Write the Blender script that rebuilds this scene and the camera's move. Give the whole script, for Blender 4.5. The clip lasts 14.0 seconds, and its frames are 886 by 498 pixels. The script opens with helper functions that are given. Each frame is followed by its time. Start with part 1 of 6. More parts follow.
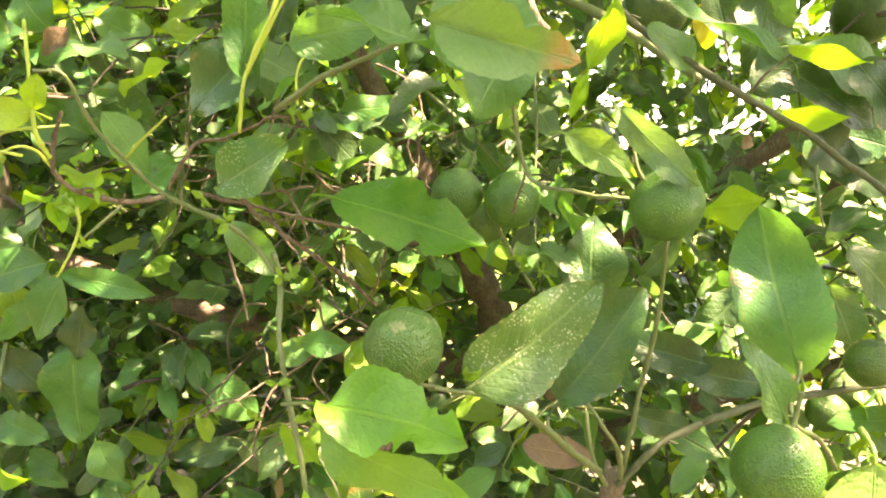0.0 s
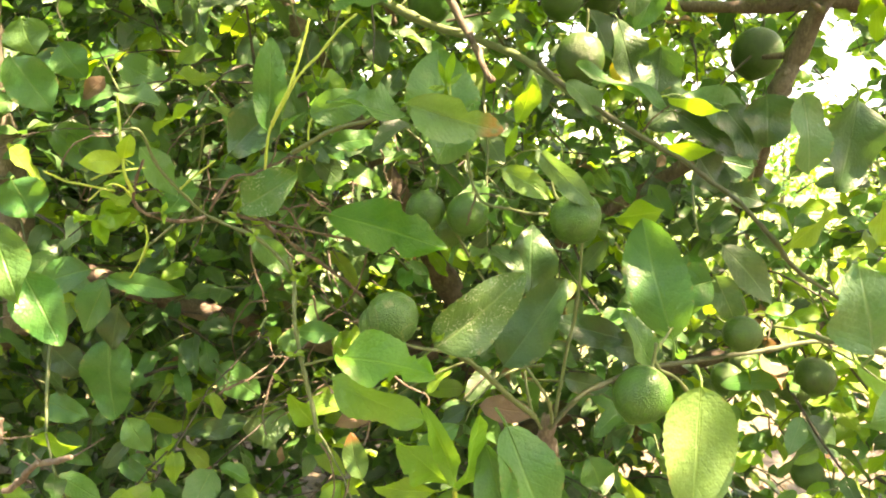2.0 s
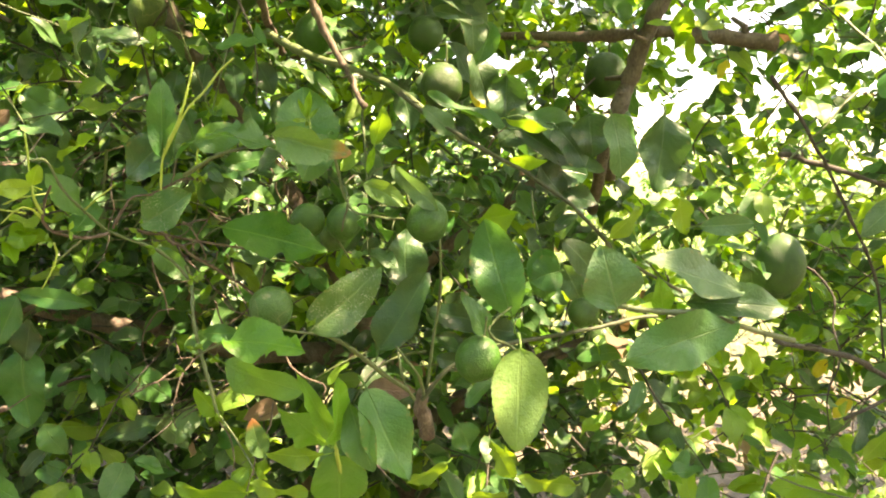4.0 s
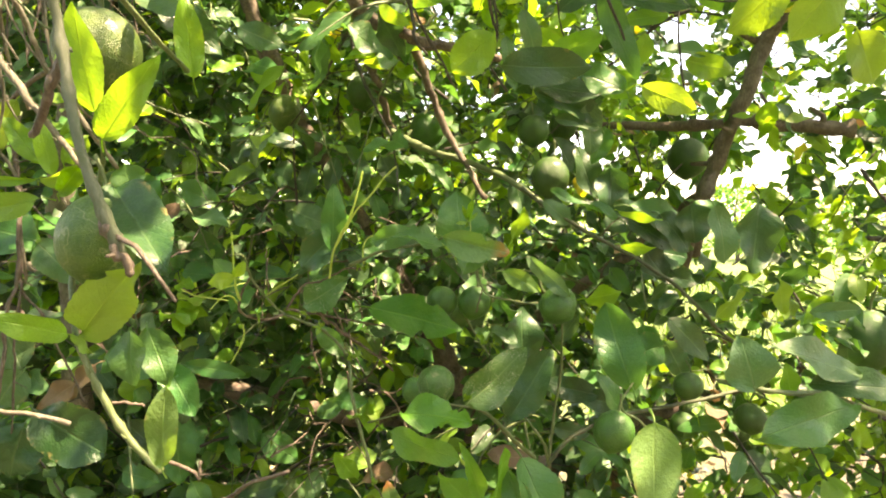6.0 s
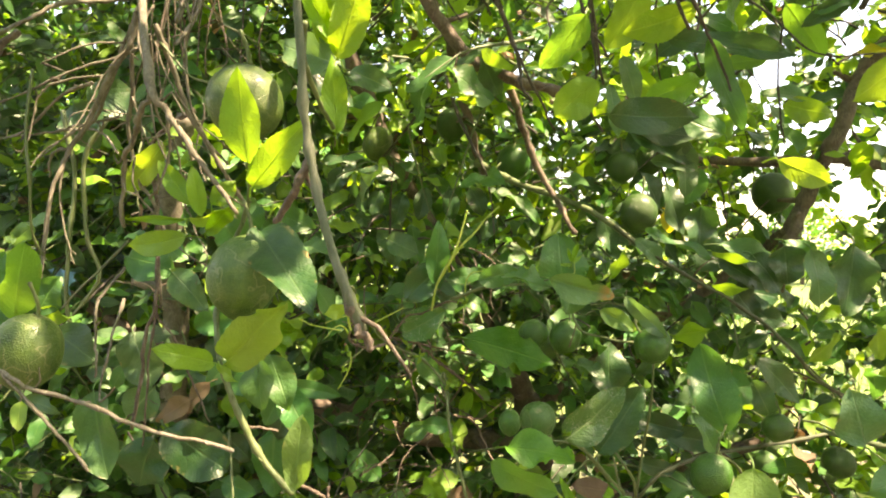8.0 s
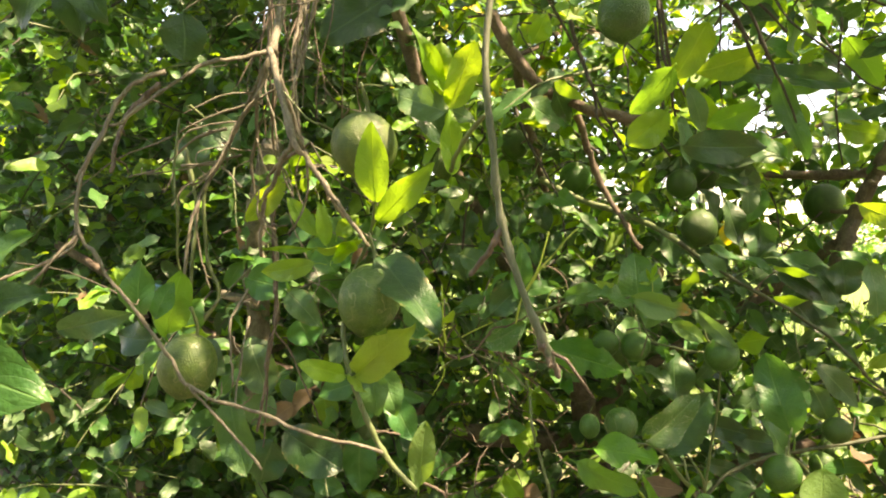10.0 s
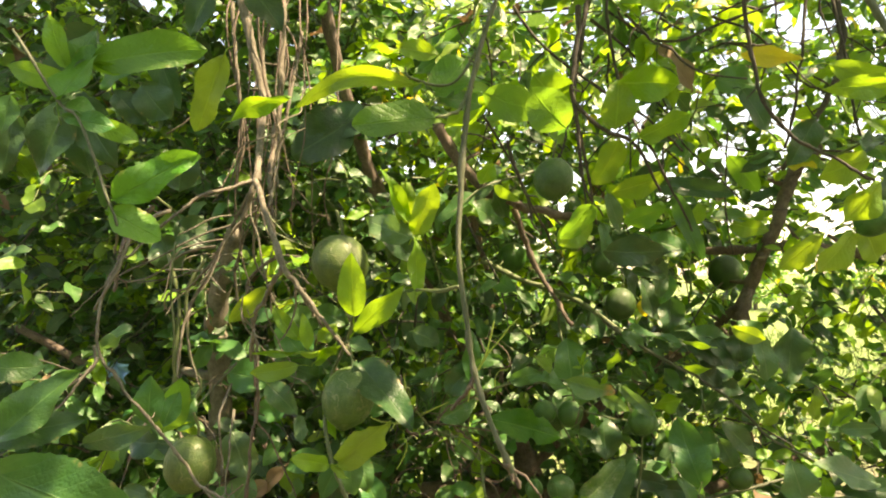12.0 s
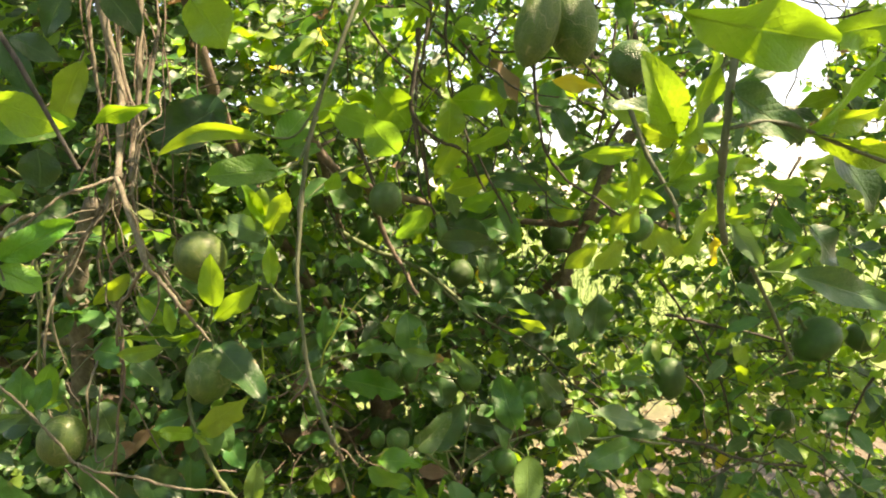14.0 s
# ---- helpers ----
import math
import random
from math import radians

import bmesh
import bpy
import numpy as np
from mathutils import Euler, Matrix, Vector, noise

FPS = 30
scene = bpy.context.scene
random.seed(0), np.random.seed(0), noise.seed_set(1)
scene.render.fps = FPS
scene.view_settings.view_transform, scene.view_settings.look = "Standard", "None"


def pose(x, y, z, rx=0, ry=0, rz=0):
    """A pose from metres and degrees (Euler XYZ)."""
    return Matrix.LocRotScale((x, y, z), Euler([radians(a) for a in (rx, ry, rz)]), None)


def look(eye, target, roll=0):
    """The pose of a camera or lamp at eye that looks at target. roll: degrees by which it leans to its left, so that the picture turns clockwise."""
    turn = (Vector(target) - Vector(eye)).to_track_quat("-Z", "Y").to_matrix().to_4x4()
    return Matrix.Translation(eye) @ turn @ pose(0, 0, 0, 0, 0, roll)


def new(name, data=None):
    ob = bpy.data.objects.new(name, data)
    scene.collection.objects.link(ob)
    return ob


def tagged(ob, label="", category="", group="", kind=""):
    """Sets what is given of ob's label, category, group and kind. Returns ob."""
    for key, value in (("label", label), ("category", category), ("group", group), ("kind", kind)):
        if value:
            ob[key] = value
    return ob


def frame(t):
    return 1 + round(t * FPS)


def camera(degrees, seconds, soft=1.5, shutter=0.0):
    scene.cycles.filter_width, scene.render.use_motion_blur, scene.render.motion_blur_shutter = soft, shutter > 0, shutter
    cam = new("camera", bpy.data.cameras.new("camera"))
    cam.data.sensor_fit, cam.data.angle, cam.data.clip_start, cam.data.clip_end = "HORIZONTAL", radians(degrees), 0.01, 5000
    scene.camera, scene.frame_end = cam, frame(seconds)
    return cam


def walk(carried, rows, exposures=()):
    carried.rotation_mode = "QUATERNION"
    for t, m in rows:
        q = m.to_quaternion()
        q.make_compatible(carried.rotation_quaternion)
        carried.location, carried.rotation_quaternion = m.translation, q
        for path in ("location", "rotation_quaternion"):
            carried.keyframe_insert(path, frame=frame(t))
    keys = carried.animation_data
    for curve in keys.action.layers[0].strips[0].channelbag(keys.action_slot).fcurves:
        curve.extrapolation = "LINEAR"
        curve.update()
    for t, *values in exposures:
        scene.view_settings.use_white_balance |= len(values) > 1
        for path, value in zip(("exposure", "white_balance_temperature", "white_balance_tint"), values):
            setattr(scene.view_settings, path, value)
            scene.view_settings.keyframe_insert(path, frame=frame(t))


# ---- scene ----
cam = camera(67.6, 14.0, soft=2.0)
PATH = [
    (0, (0.012, 0.001, 1.303), (-0.022, 1.982, 1.034), 1.7),
    (0.5, (0.016, -0.04, 1.306), (-0.029, 1.941, 1.033), 1.5),
    (1, (0.011, -0.083, 1.317), (-0.011, 1.899, 1.052), 1.2),
    (1.5, (0.006, -0.14, 1.325), (0.053, 1.847, 1.104), 1.6),
    (2, (0.009, -0.192, 1.328), (0.074, 1.79, 1.074), 1.1),
    (2.5, (0.032, -0.217, 1.316), (0.158, 1.759, 1.035), 0.7),
    (3, (0.052, -0.257, 1.318), (0.244, 1.713, 1.026), 0.0),
    (3.2, (0.073, -0.272, 1.319), (0.294, 1.695, 1.036), -0.4),
    (5.3, (-0.016, -0.445, 1.374), (0.304, 1.527, 1.273), -0.8),
    (5.5, (-0.042, -0.449, 1.379), (0.226, 1.531, 1.298), -0.6),
    (6, (-0.074, -0.441, 1.381), (0.093, 1.551, 1.334), -0.9),
    (6.5, (-0.107, -0.436, 1.391), (-0.041, 1.562, 1.406), -0.5),
    (7, (-0.128, -0.459, 1.405), (-0.11, 1.541, 1.415), 0.2),
    (7.5, (-0.143, -0.465, 1.416), (-0.146, 1.535, 1.422), 0.5),
    (8, (-0.148, -0.478, 1.417), (-0.136, 1.522, 1.408), 0.7),
    (8.5, (-0.153, -0.512, 1.431), (-0.201, 1.487, 1.404), 0.0),
    (8.7, (-0.161, -0.524, 1.431), (-0.244, 1.474, 1.384), -0.1),
    (10.8, (-0.273, -0.634, 1.485), (-0.311, 1.366, 1.517), 0.6),
    (11, (-0.276, -0.655, 1.497), (-0.256, 1.345, 1.544), 0.2),
    (11.5, (-0.279, -0.699, 1.524), (-0.219, 1.298, 1.622), -0.7),
    (12, (-0.282, -0.741, 1.549), (-0.151, 1.252, 1.645), -1.3),
    (12.5, (-0.273, -0.769, 1.56), (-0.024, 1.215, 1.593), 0.3),
    (13, (-0.262, -0.807, 1.576), (0.117, 1.156, 1.51), 0.3),
    (13.5, (-0.245, -0.869, 1.617), (0.258, 1.065, 1.544), -0.2),
    (14, (-0.254, -0.916, 1.654), (0.245, 1.018, 1.54), -0.5),
]
walk(cam, [(t, look(eye, target, roll)) for t, eye, target, roll in PATH], [(0, 4.27, 10700, 31), (3, 3.68, 10400, 27), (7.5, 3.18, 9900, 25), (11, 2.72, 10500, 24), (14, 2.52, 10000, 22)])

# ---- world and light ----
world = bpy.data.worlds.new("sky")
scene.world = world
world.use_nodes = True
wn = world.node_tree.nodes
sky = wn.new("ShaderNodeTexSky")
sky.sky_type, sky.sun_disc = "NISHITA", False
SUN_EL, SUN_AZ = 62.0, 110.0          # degrees above the horizon; degrees from ahead towards the right
sky.sun_elevation, sky.sun_rotation = radians(SUN_EL), radians(SUN_AZ)
sky.air_density, sky.dust_density, sky.ozone_density = 1.0, 1.0, 1.0
world.node_tree.links.new(sky.outputs[0], wn["Background"].inputs[0])
wn["Background"].inputs[1].default_value = 0.112
sun_data = bpy.data.lights.new("sun", "SUN")
sun_data.energy, sun_data.angle, sun_data.color = 3.2, radians(0.8), (1.0, 0.95, 0.86)
sun = new("sun", sun_data)
SUN_WAY = Vector((math.sin(radians(SUN_AZ)) * math.cos(radians(SUN_EL)), math.cos(radians(SUN_AZ)) * math.cos(radians(SUN_EL)), math.sin(radians(SUN_EL))))
sun.matrix_world = look(SUN_WAY * 20, (0, 0, 0))


# ---- materials ----
class Nodes:
    """A small writer of node trees."""

    def __init__(self, name):
        self.mat = bpy.data.materials.new(name)
        self.mat.use_nodes = True
        self.tree = self.mat.node_tree
        self.tree.nodes.clear()

    def add(self, kind, ins=None, operation="", clamped=False, blend="", feature=""):
        n = self.tree.nodes.new("ShaderNode" + kind)
        if operation:
            n.operation = operation
        if kind == "Math":
            n.use_clamp = clamped
        if kind == "MapRange":
            n.clamp = True
        if blend:
            n.data_type, n.blend_type = "RGBA", blend
        if feature:
            n.feature = feature
        for k, v in (ins or {}).items():
            if isinstance(v, bpy.types.NodeSocket):
                self.tree.links.new(v, n.inputs[k])
            else:
                n.inputs[k].default_value = v
        return n

    def math(self, op, a, b=0.0, clamp=False):
        return self.add("Math", {0: a, 1: b}, operation=op, clamped=clamp).outputs[0]

    def mix(self, fac, a, b, blend="MIX"):
        n = self.add("Mix", {0: fac, 6: a, 7: b}, blend=blend)
        return n.outputs[2]

    def noise(self, co, scale, detail=3.0, rough=0.6):
        return self.add("TexNoise", {"Vector": co, "Scale": scale, "Detail": detail, "Roughness": rough}).outputs[0]

    def ramp(self, fac, a, b):
        return self.add("MapRange", {0: fac, 1: a, 2: b}).outputs[0]

    def out(self, shader):
        self.add("OutputMaterial", {0: shader})
        return self.mat


def col(r, g, b):
    return (r, g, b, 1.0)


def leaf_material(name, base, vein, through_colour, gloss=0.36, spots=0.0, red=0.0, see=0.34):
    """A leaf blade: pale midrib and side veins along its UVs, blotches, a waxy upper face, and light that passes through."""
    n = Nodes(name)
    uv = n.add("UVMap").outputs[0]
    xyz = n.add("SeparateXYZ", {0: uv})
    u, v = xyz.outputs[0], xyz.outputs[1]
    off = n.math("ABSOLUTE", n.math("SUBTRACT", u, 0.5))
    rnd = n.math("FRACT", n.math("ADD", n.add("ObjectInfo").outputs["Random"], n.add("NewGeometry").outputs["Random Per Island"]))
    place = n.add("TexCoord").outputs["Object"]
    mid = n.math("SUBTRACT", 1.0, n.ramp(off, 0.006, 0.035), clamp=True)
    wave = n.math("SINE", n.math("MULTIPLY", n.math("SUBTRACT", v, n.math("MULTIPLY", off, 0.55)), 62.0))
    side = n.math("MULTIPLY", n.ramp(wave, 0.88, 1.0), 0.20)
    veins = n.math("MAXIMUM", mid, side)
    blot = n.noise(place, 55.0, 4.0)
    fine = n.noise(place, 420.0, 2.0)
    hsv = n.add("HueSaturation", {"Hue": n.math("ADD", 0.482, n.math("MULTIPLY", rnd, 0.034)), "Saturation": n.math("ADD", 0.84, n.math("MULTIPLY", rnd, 0.2)), "Value": n.math("ADD", 0.72, n.math("MULTIPLY", n.math("FRACT", n.math("MULTIPLY", rnd, 7.3)), 0.6)), "Color": base})
    c = n.mix(n.math("MULTIPLY", n.ramp(blot, 0.35, 0.75), 0.35), hsv.outputs[0], vein)
    c = n.mix(n.math("MULTIPLY", n.ramp(fine, 0.45, 0.7), 0.18), c, col(base[0] * 0.5, base[1] * 0.5, base[2] * 0.5))
    c = n.mix(n.math("MULTIPLY", veins, 0.6), c, vein)
    # worn brown edge flecks
    edge = n.math("MULTIPLY", n.ramp(off, 0.40, 0.5), n.ramp(n.noise(place, 90.0, 2.0), 0.58, 0.66))
    c = n.mix(n.math("MULTIPLY", edge, 0.7), c, col(0.30, 0.22, 0.08))
    if spots:
        dots = n.add("TexVoronoi", {"Vector": place, "Scale": 420.0, "Randomness": 1.0})
        spot = n.math("MULTIPLY", n.math("LESS_THAN", dots.outputs["Distance"], 0.30), n.ramp(n.noise(place, 60.0, 2.0), 0.42, 0.62))
        c = n.mix(n.math("MULTIPLY", spot, spots), c, col(0.55, 0.58, 0.40))
    if red:
        c = n.mix(n.math("MULTIPLY", n.math("MULTIPLY", n.ramp(v, 0.74, 0.9), n.ramp(n.noise(place, 40.0, 2.0), 0.32, 0.45)), red), c, col(0.40, 0.11, 0.04))
    # bulging fields between the side veins, and fine crinkles
    ribs = n.math("MULTIPLY", n.math("MULTIPLY", wave, n.ramp(off, 0.02, 0.2)), 0.018)
    crinkle = n.add("TexVoronoi", {"Vector": place, "Scale": 330.0, "Randomness": 0.9}).outputs["Distance"]
    height = n.math("ADD", n.math("MULTIPLY", veins, -0.26), n.math("ADD", n.math("MULTIPLY", blot, 0.8), n.math("MULTIPLY", n.noise(place, 24.0, 1.0), 2.2)))
    height = n.math("SUBTRACT", n.math("SUBTRACT", height, ribs), n.math("MULTIPLY", crinkle, 0.16))
    bump = n.add("Bump", {"Strength": 0.8, "Distance": 0.0026, "Height": height}).outputs[0]
    front = n.add("BsdfPrincipled", {"Base Color": c, "Roughness": n.math("ADD", gloss - 0.07, n.math("MULTIPLY", blot, 0.26)), "Specular IOR Level": 0.45, "Normal": bump})
    tcol = n.mix(n.math("MULTIPLY", veins, 0.4), n.mix(0.5, through_colour, c, "MULTIPLY"), through_colour)
    tcol = n.mix(n.math("MULTIPLY", rnd, 0.35), through_colour, tcol)
    back = n.add("BsdfTranslucent", {"Color": tcol, "Normal": bump})
    both = n.add("MixShader", {0: see, 1: front.outputs[0], 2: back.outputs[0]})
    return n.out(both.outputs[0])


DARK = leaf_material("leaf_dark", col(0.013, 0.064, 0.015), col(0.070, 0.145, 0.050), col(0.10, 0.32, 0.045), 0.33, see=0.15)
MID = leaf_material("leaf_green", col(0.024, 0.132, 0.024), col(0.11, 0.25, 0.065), col(0.16, 0.48, 0.06), 0.35, see=0.26)
# paler green: the whitish sheen of waxy leaves is put into the colour
PALE = leaf_material("leaf_waxy_sheen", col(0.042, 0.128, 0.040), col(0.17, 0.28, 0.12), col(0.20, 0.44, 0.08), 0.40, see=0.20)
# lighter green leaf, with sunlight on the blade put into its base colour
SUNNY = leaf_material("leaf_sunlit_green", col(0.070, 0.195, 0.036), col(0.20, 0.34, 0.10), col(0.30, 0.58, 0.06), 0.36)
FRESH = leaf_material("leaf_fresh", col(0.055, 0.200, 0.026), col(0.18, 0.35, 0.08), col(0.30, 0.64, 0.05), 0.32, see=0.44)
BRIGHT = leaf_material("leaf_bright", col(0.036, 0.185, 0.014), col(0.14, 0.32, 0.045), col(0.20, 0.54, 0.045), 0.36, see=0.36)
YOUNG = leaf_material("leaf_young", col(0.110, 0.275, 0.026), col(0.24, 0.42, 0.07), col(0.37, 0.66, 0.040), 0.36, see=0.41)
YELLOWISH = leaf_material("leaf_yellow_green", col(0.135, 0.280, 0.028), col(0.30, 0.44, 0.09), col(0.42, 0.66, 0.040), 0.38, see=0.41)
YELLOW = leaf_material("leaf_yellow", col(0.55, 0.48, 0.04), col(0.62, 0.56, 0.12), col(0.85, 0.74, 0.05), 0.4, see=0.42)
SPOTTED = leaf_material("leaf_spotted", col(0.034, 0.130, 0.030), col(0.18, 0.29, 0.10), col(0.18, 0.40, 0.05), 0.34, spots=0.75, see=0.28)
REDTIP = leaf_material("leaf_rust_tip", col(0.052, 0.175, 0.040), col(0.20, 0.33, 0.11), col(0.26, 0.52, 0.07), 0.36, red=0.8, see=0.28)
DRY = leaf_material("leaf_dry", col(0.175, 0.115, 0.062), col(0.27, 0.19, 0.11), col(0.28, 0.17, 0.07), 0.7, see=0.2)


def bark_material(name, a, b, c, scale, bump_by, rough):
    n = Nodes(name)
    place = n.add("TexCoord").outputs["Object"]
    big = n.noise(place, scale * 0.25, 3.0)
    long = n.add("Mapping", {"Vector": place, "Scale": (1.0, 1.0, 0.25)}).outputs[0]
    grain = n.noise(long, scale * 2.2, 5.0, 0.7)
    colour = n.mix(n.ramp(big, 0.35, 0.65), a, b)
    colour = n.mix(n.math("MULTIPLY", n.ramp(grain, 0.5, 0.72), 0.75), colour, c)
    bump = n.add("Bump", {"Strength": 0.8, "Distance": bump_by, "Height": grain}).outputs[0]
    return n.out(n.add("BsdfPrincipled", {"Base Color": colour, "Roughness": rough, "Normal": bump}).outputs[0])


BARK = bark_material("bark", col(0.070, 0.052, 0.036), col(0.145, 0.113, 0.080), col(0.275, 0.232, 0.178), 160.0, 0.003, 0.85)
# dry weathered wood, paled further: front sky light is put into its colour
DRYWOOD = bark_material("weathered_wood_sky_lit", col(0.092, 0.084, 0.057), col(0.178, 0.163, 0.115), col(0.32, 0.298, 0.228), 160.0, 0.002, 0.85)
STEM = bark_material("green_stem", col(0.066, 0.112, 0.032), col(0.108, 0.145, 0.058), col(0.17, 0.19, 0.105), 190.0, 0.0008, 0.55)
# darker copy of the green stem, with the shade put into its colour
STEM_SHADED = bark_material("shaded_green_stem", col(0.036, 0.054, 0.021), col(0.064, 0.080, 0.036), col(0.115, 0.125, 0.075), 170.0, 0.001, 0.65)
# bark for twigs against the light: their backlit darkness is in the colour
TWIG = bark_material("backlit_twig", col(0.030, 0.027, 0.020), col(0.066, 0.060, 0.044), col(0.15, 0.14, 0.11), 190.0, 0.002, 0.85)
STEM_GREY = bark_material("grey_green_stem", col(0.060, 0.082, 0.035), col(0.100, 0.116, 0.066), col(0.17, 0.175, 0.125), 170.0, 0.001, 0.7)
SPRIG = bark_material("young_stem", col(0.260, 0.400, 0.050), col(0.320, 0.430, 0.080), col(0.42, 0.50, 0.16), 200.0, 0.0004, 0.45)


def rind_material(name, a, b, streak, scar):
    """Citrus rind: oil-gland pits, mottling and pale russet scars."""
    n = Nodes(name)
    place = n.add("TexCoord").outputs["Object"]
    rnd = n.add("ObjectInfo").outputs["Random"]
    mott = n.noise(place, 60.0, 3.0)
    c = n.mix(n.ramp(mott, 0.35, 0.7), a, b)
    c = n.mix(n.math("MULTIPLY", n.ramp(n.noise(n.add("Mapping", {"Vector": place, "Scale": (1.0, 1.0, 0.12)}).outputs[0], 130.0, 2.0), 0.52, 0.66), streak), c, col(b[0] * 1.7, b[1] * 1.5, b[2] * 1.6))
    if scar:
        warp = n.add("VectorMath", {0: place, 1: n.add("VectorMath", {0: n.add("TexNoise", {"Vector": place, "Scale": 120.0, "Detail": 3.0}).outputs[1], 1: (0.014, 0.014, 0.014)}, operation="MULTIPLY").outputs[0]}, operation="ADD").outputs[0]
        web = n.add("TexVoronoi", {"Vector": warp, "Scale": 210.0}, feature="DISTANCE_TO_EDGE")
        thin = n.math("SUBTRACT", 1.0, n.ramp(web.outputs[0], 0.0, 0.07), clamp=True)
        c = n.mix(n.math("MULTIPLY", n.math("MULTIPLY", thin, n.ramp(n.noise(place, 48.0, 3.0), 0.48, 0.62)), scar * 0.3), c, col(0.24, 0.27, 0.14))
        line = n.math("ABSOLUTE", n.math("SUBTRACT", n.noise(place, 26.0, 2.0), 0.5))
        c = n.mix(n.math("MULTIPLY", n.math("SUBTRACT", 1.0, n.ramp(line, 0.004, 0.012), clamp=True), scar * 0.4), c, col(0.30, 0.29, 0.16))
        c = n.mix(n.math("MULTIPLY", n.ramp(n.noise(place, 40.0, 4.0, 0.7), 0.66, 0.72), scar * 0.7), c, col(0.30, 0.28, 0.15))
    pits = n.add("TexVoronoi", {"Vector": place, "Scale": 520.0})
    pit = n.ramp(pits.outputs["Distance"], 0.0, 0.55)
    c = n.mix(n.math("MULTIPLY", n.math("SUBTRACT", 1.0, pit), 0.15), c, col(b[0] * 1.5, b[1] * 1.4, b[2] * 1.4))
    hue = n.add("HueSaturation", {"Hue": n.math("ADD", 0.488, n.math("MULTIPLY", rnd, 0.024)), "Saturation": 1.0, "Value": n.math("ADD", 0.85, n.math("MULTIPLY", rnd, 0.3)), "Color": c})
    bump = n.add("Bump", {"Strength": 0.7, "Distance": 0.0012, "Height": n.math("ADD", n.math("MULTIPLY", pit, -1.0), n.math("MULTIPLY", mott, 0.6))}).outputs[0]
    return n.out(n.add("BsdfPrincipled", {"Base Color": hue.outputs[0], "Roughness": 0.40, "Specular IOR Level": 0.5, "Subsurface Weight": 0.0, "Normal": bump}).outputs[0])


RIND = {
    "green": rind_material("rind_green", col(0.021, 0.092, 0.012), col(0.038, 0.130, 0.018), 0.15, 0.0),
    # darker copy of the green rind, with shade put into its colour
    "dark": rind_material("rind_shade_tone", col(0.019, 0.072, 0.012), col(0.033, 0.102, 0.016), 0.1, 0.0),
    "scar": rind_material("rind_scarred", col(0.023, 0.096, 0.014), col(0.040, 0.134, 0.021), 0.15, 0.85),
    "pale": rind_material("rind_pale", col(0.037, 0.090, 0.017), col(0.076, 0.132, 0.026), 0.2, 0.9),
}


def ground_material():
    n = Nodes("ground_soil")
    place = n.add("TexCoord").outputs["Object"]
    big, fine = n.noise(place, 0.35, 3.0), n.noise(place, 22.0, 5.0, 0.7)
    soil = n.mix(n.ramp(fine, 0.35, 0.65), col(0.080, 0.067, 0.042), col(0.140, 0.122, 0.077))
    green = n.mix(n.ramp(n.noise(place, 9.0, 4.0), 0.4, 0.6), col(0.09, 0.155, 0.032), col(0.17, 0.24, 0.06))
    far = n.add("SeparateXYZ", {0: place}).outputs[1]
    c = n.mix(n.ramp(n.math("ADD", n.math("MULTIPLY", big, 3.0), far), 4.6, 6.6), soil, green)
    bump = n.add("Bump", {"Strength": 1.0, "Distance": 0.02, "Height": fine}).outputs[0]
    return n.out(n.add("BsdfPrincipled", {"Base Color": c, "Roughness": 0.95, "Normal": bump}).outputs[0])


SOIL = ground_material()


def plain(name, colour, rough, scale=30.0, spread=0.3):
    n = Nodes(name)
    place = n.add("TexCoord").outputs["Object"]
    c = n.mix(n.math("MULTIPLY", n.ramp(n.noise(place, scale, 4.0), 0.3, 0.7), spread), colour, col(colour[0] * 0.45, colour[1] * 0.45, colour[2] * 0.45))
    return n.out(n.add("BsdfPrincipled", {"Base Color": c, "Roughness": rough}).outputs[0])


GRASS = plain("grass", col(0.13, 0.23, 0.045), 0.7, 8.0, 0.5)
BLUE_SHEET = plain("blue_sheet", col(0.22, 0.52, 0.80), 0.4, 12.0, 0.25)


# ---- builders ----
def mesh_object(name, verts, faces, mat, parent=None, label="", uvs=None, smooth=True):
    me = bpy.data.meshes.new(name)
    me.from_pydata(verts, [], faces)
    me.materials.append(mat)
    if uvs is not None:
        layer = me.uv_layers.new(name="UVMap")
        loops = np.empty(len(me.loops), dtype=np.int32)
        me.loops.foreach_get("vertex_index", loops)
        layer.data.foreach_set("uv", np.asarray(uvs, dtype=np.float32)[loops].ravel())
    if smooth:
        me.polygons.foreach_set("use_smooth", np.ones(len(me.polygons), dtype=bool))
    me.update()
    ob = new(name, me)
    if parent is not None:
        ob.parent = parent
    return tagged(ob, label)


def spline(points, steps):
    """Catmull-Rom through the points."""
    p = [Vector(q) for q in points]
    p = [p[0] * 2 - p[1]] + p + [p[-1] * 2 - p[-2]]
    way = []
    for i in range(1, len(p) - 2):
        a, b, c, d = p[i - 1 : i + 3]
        for k in range(steps):
            t = k / steps
            way.append(0.5 * ((2 * b) + (c - a) * t + (2 * a - 5 * b + 4 * c - d) * t * t + (3 * b - a - 3 * c + d) * t ** 3))
    way.append(p[-2])
    return way


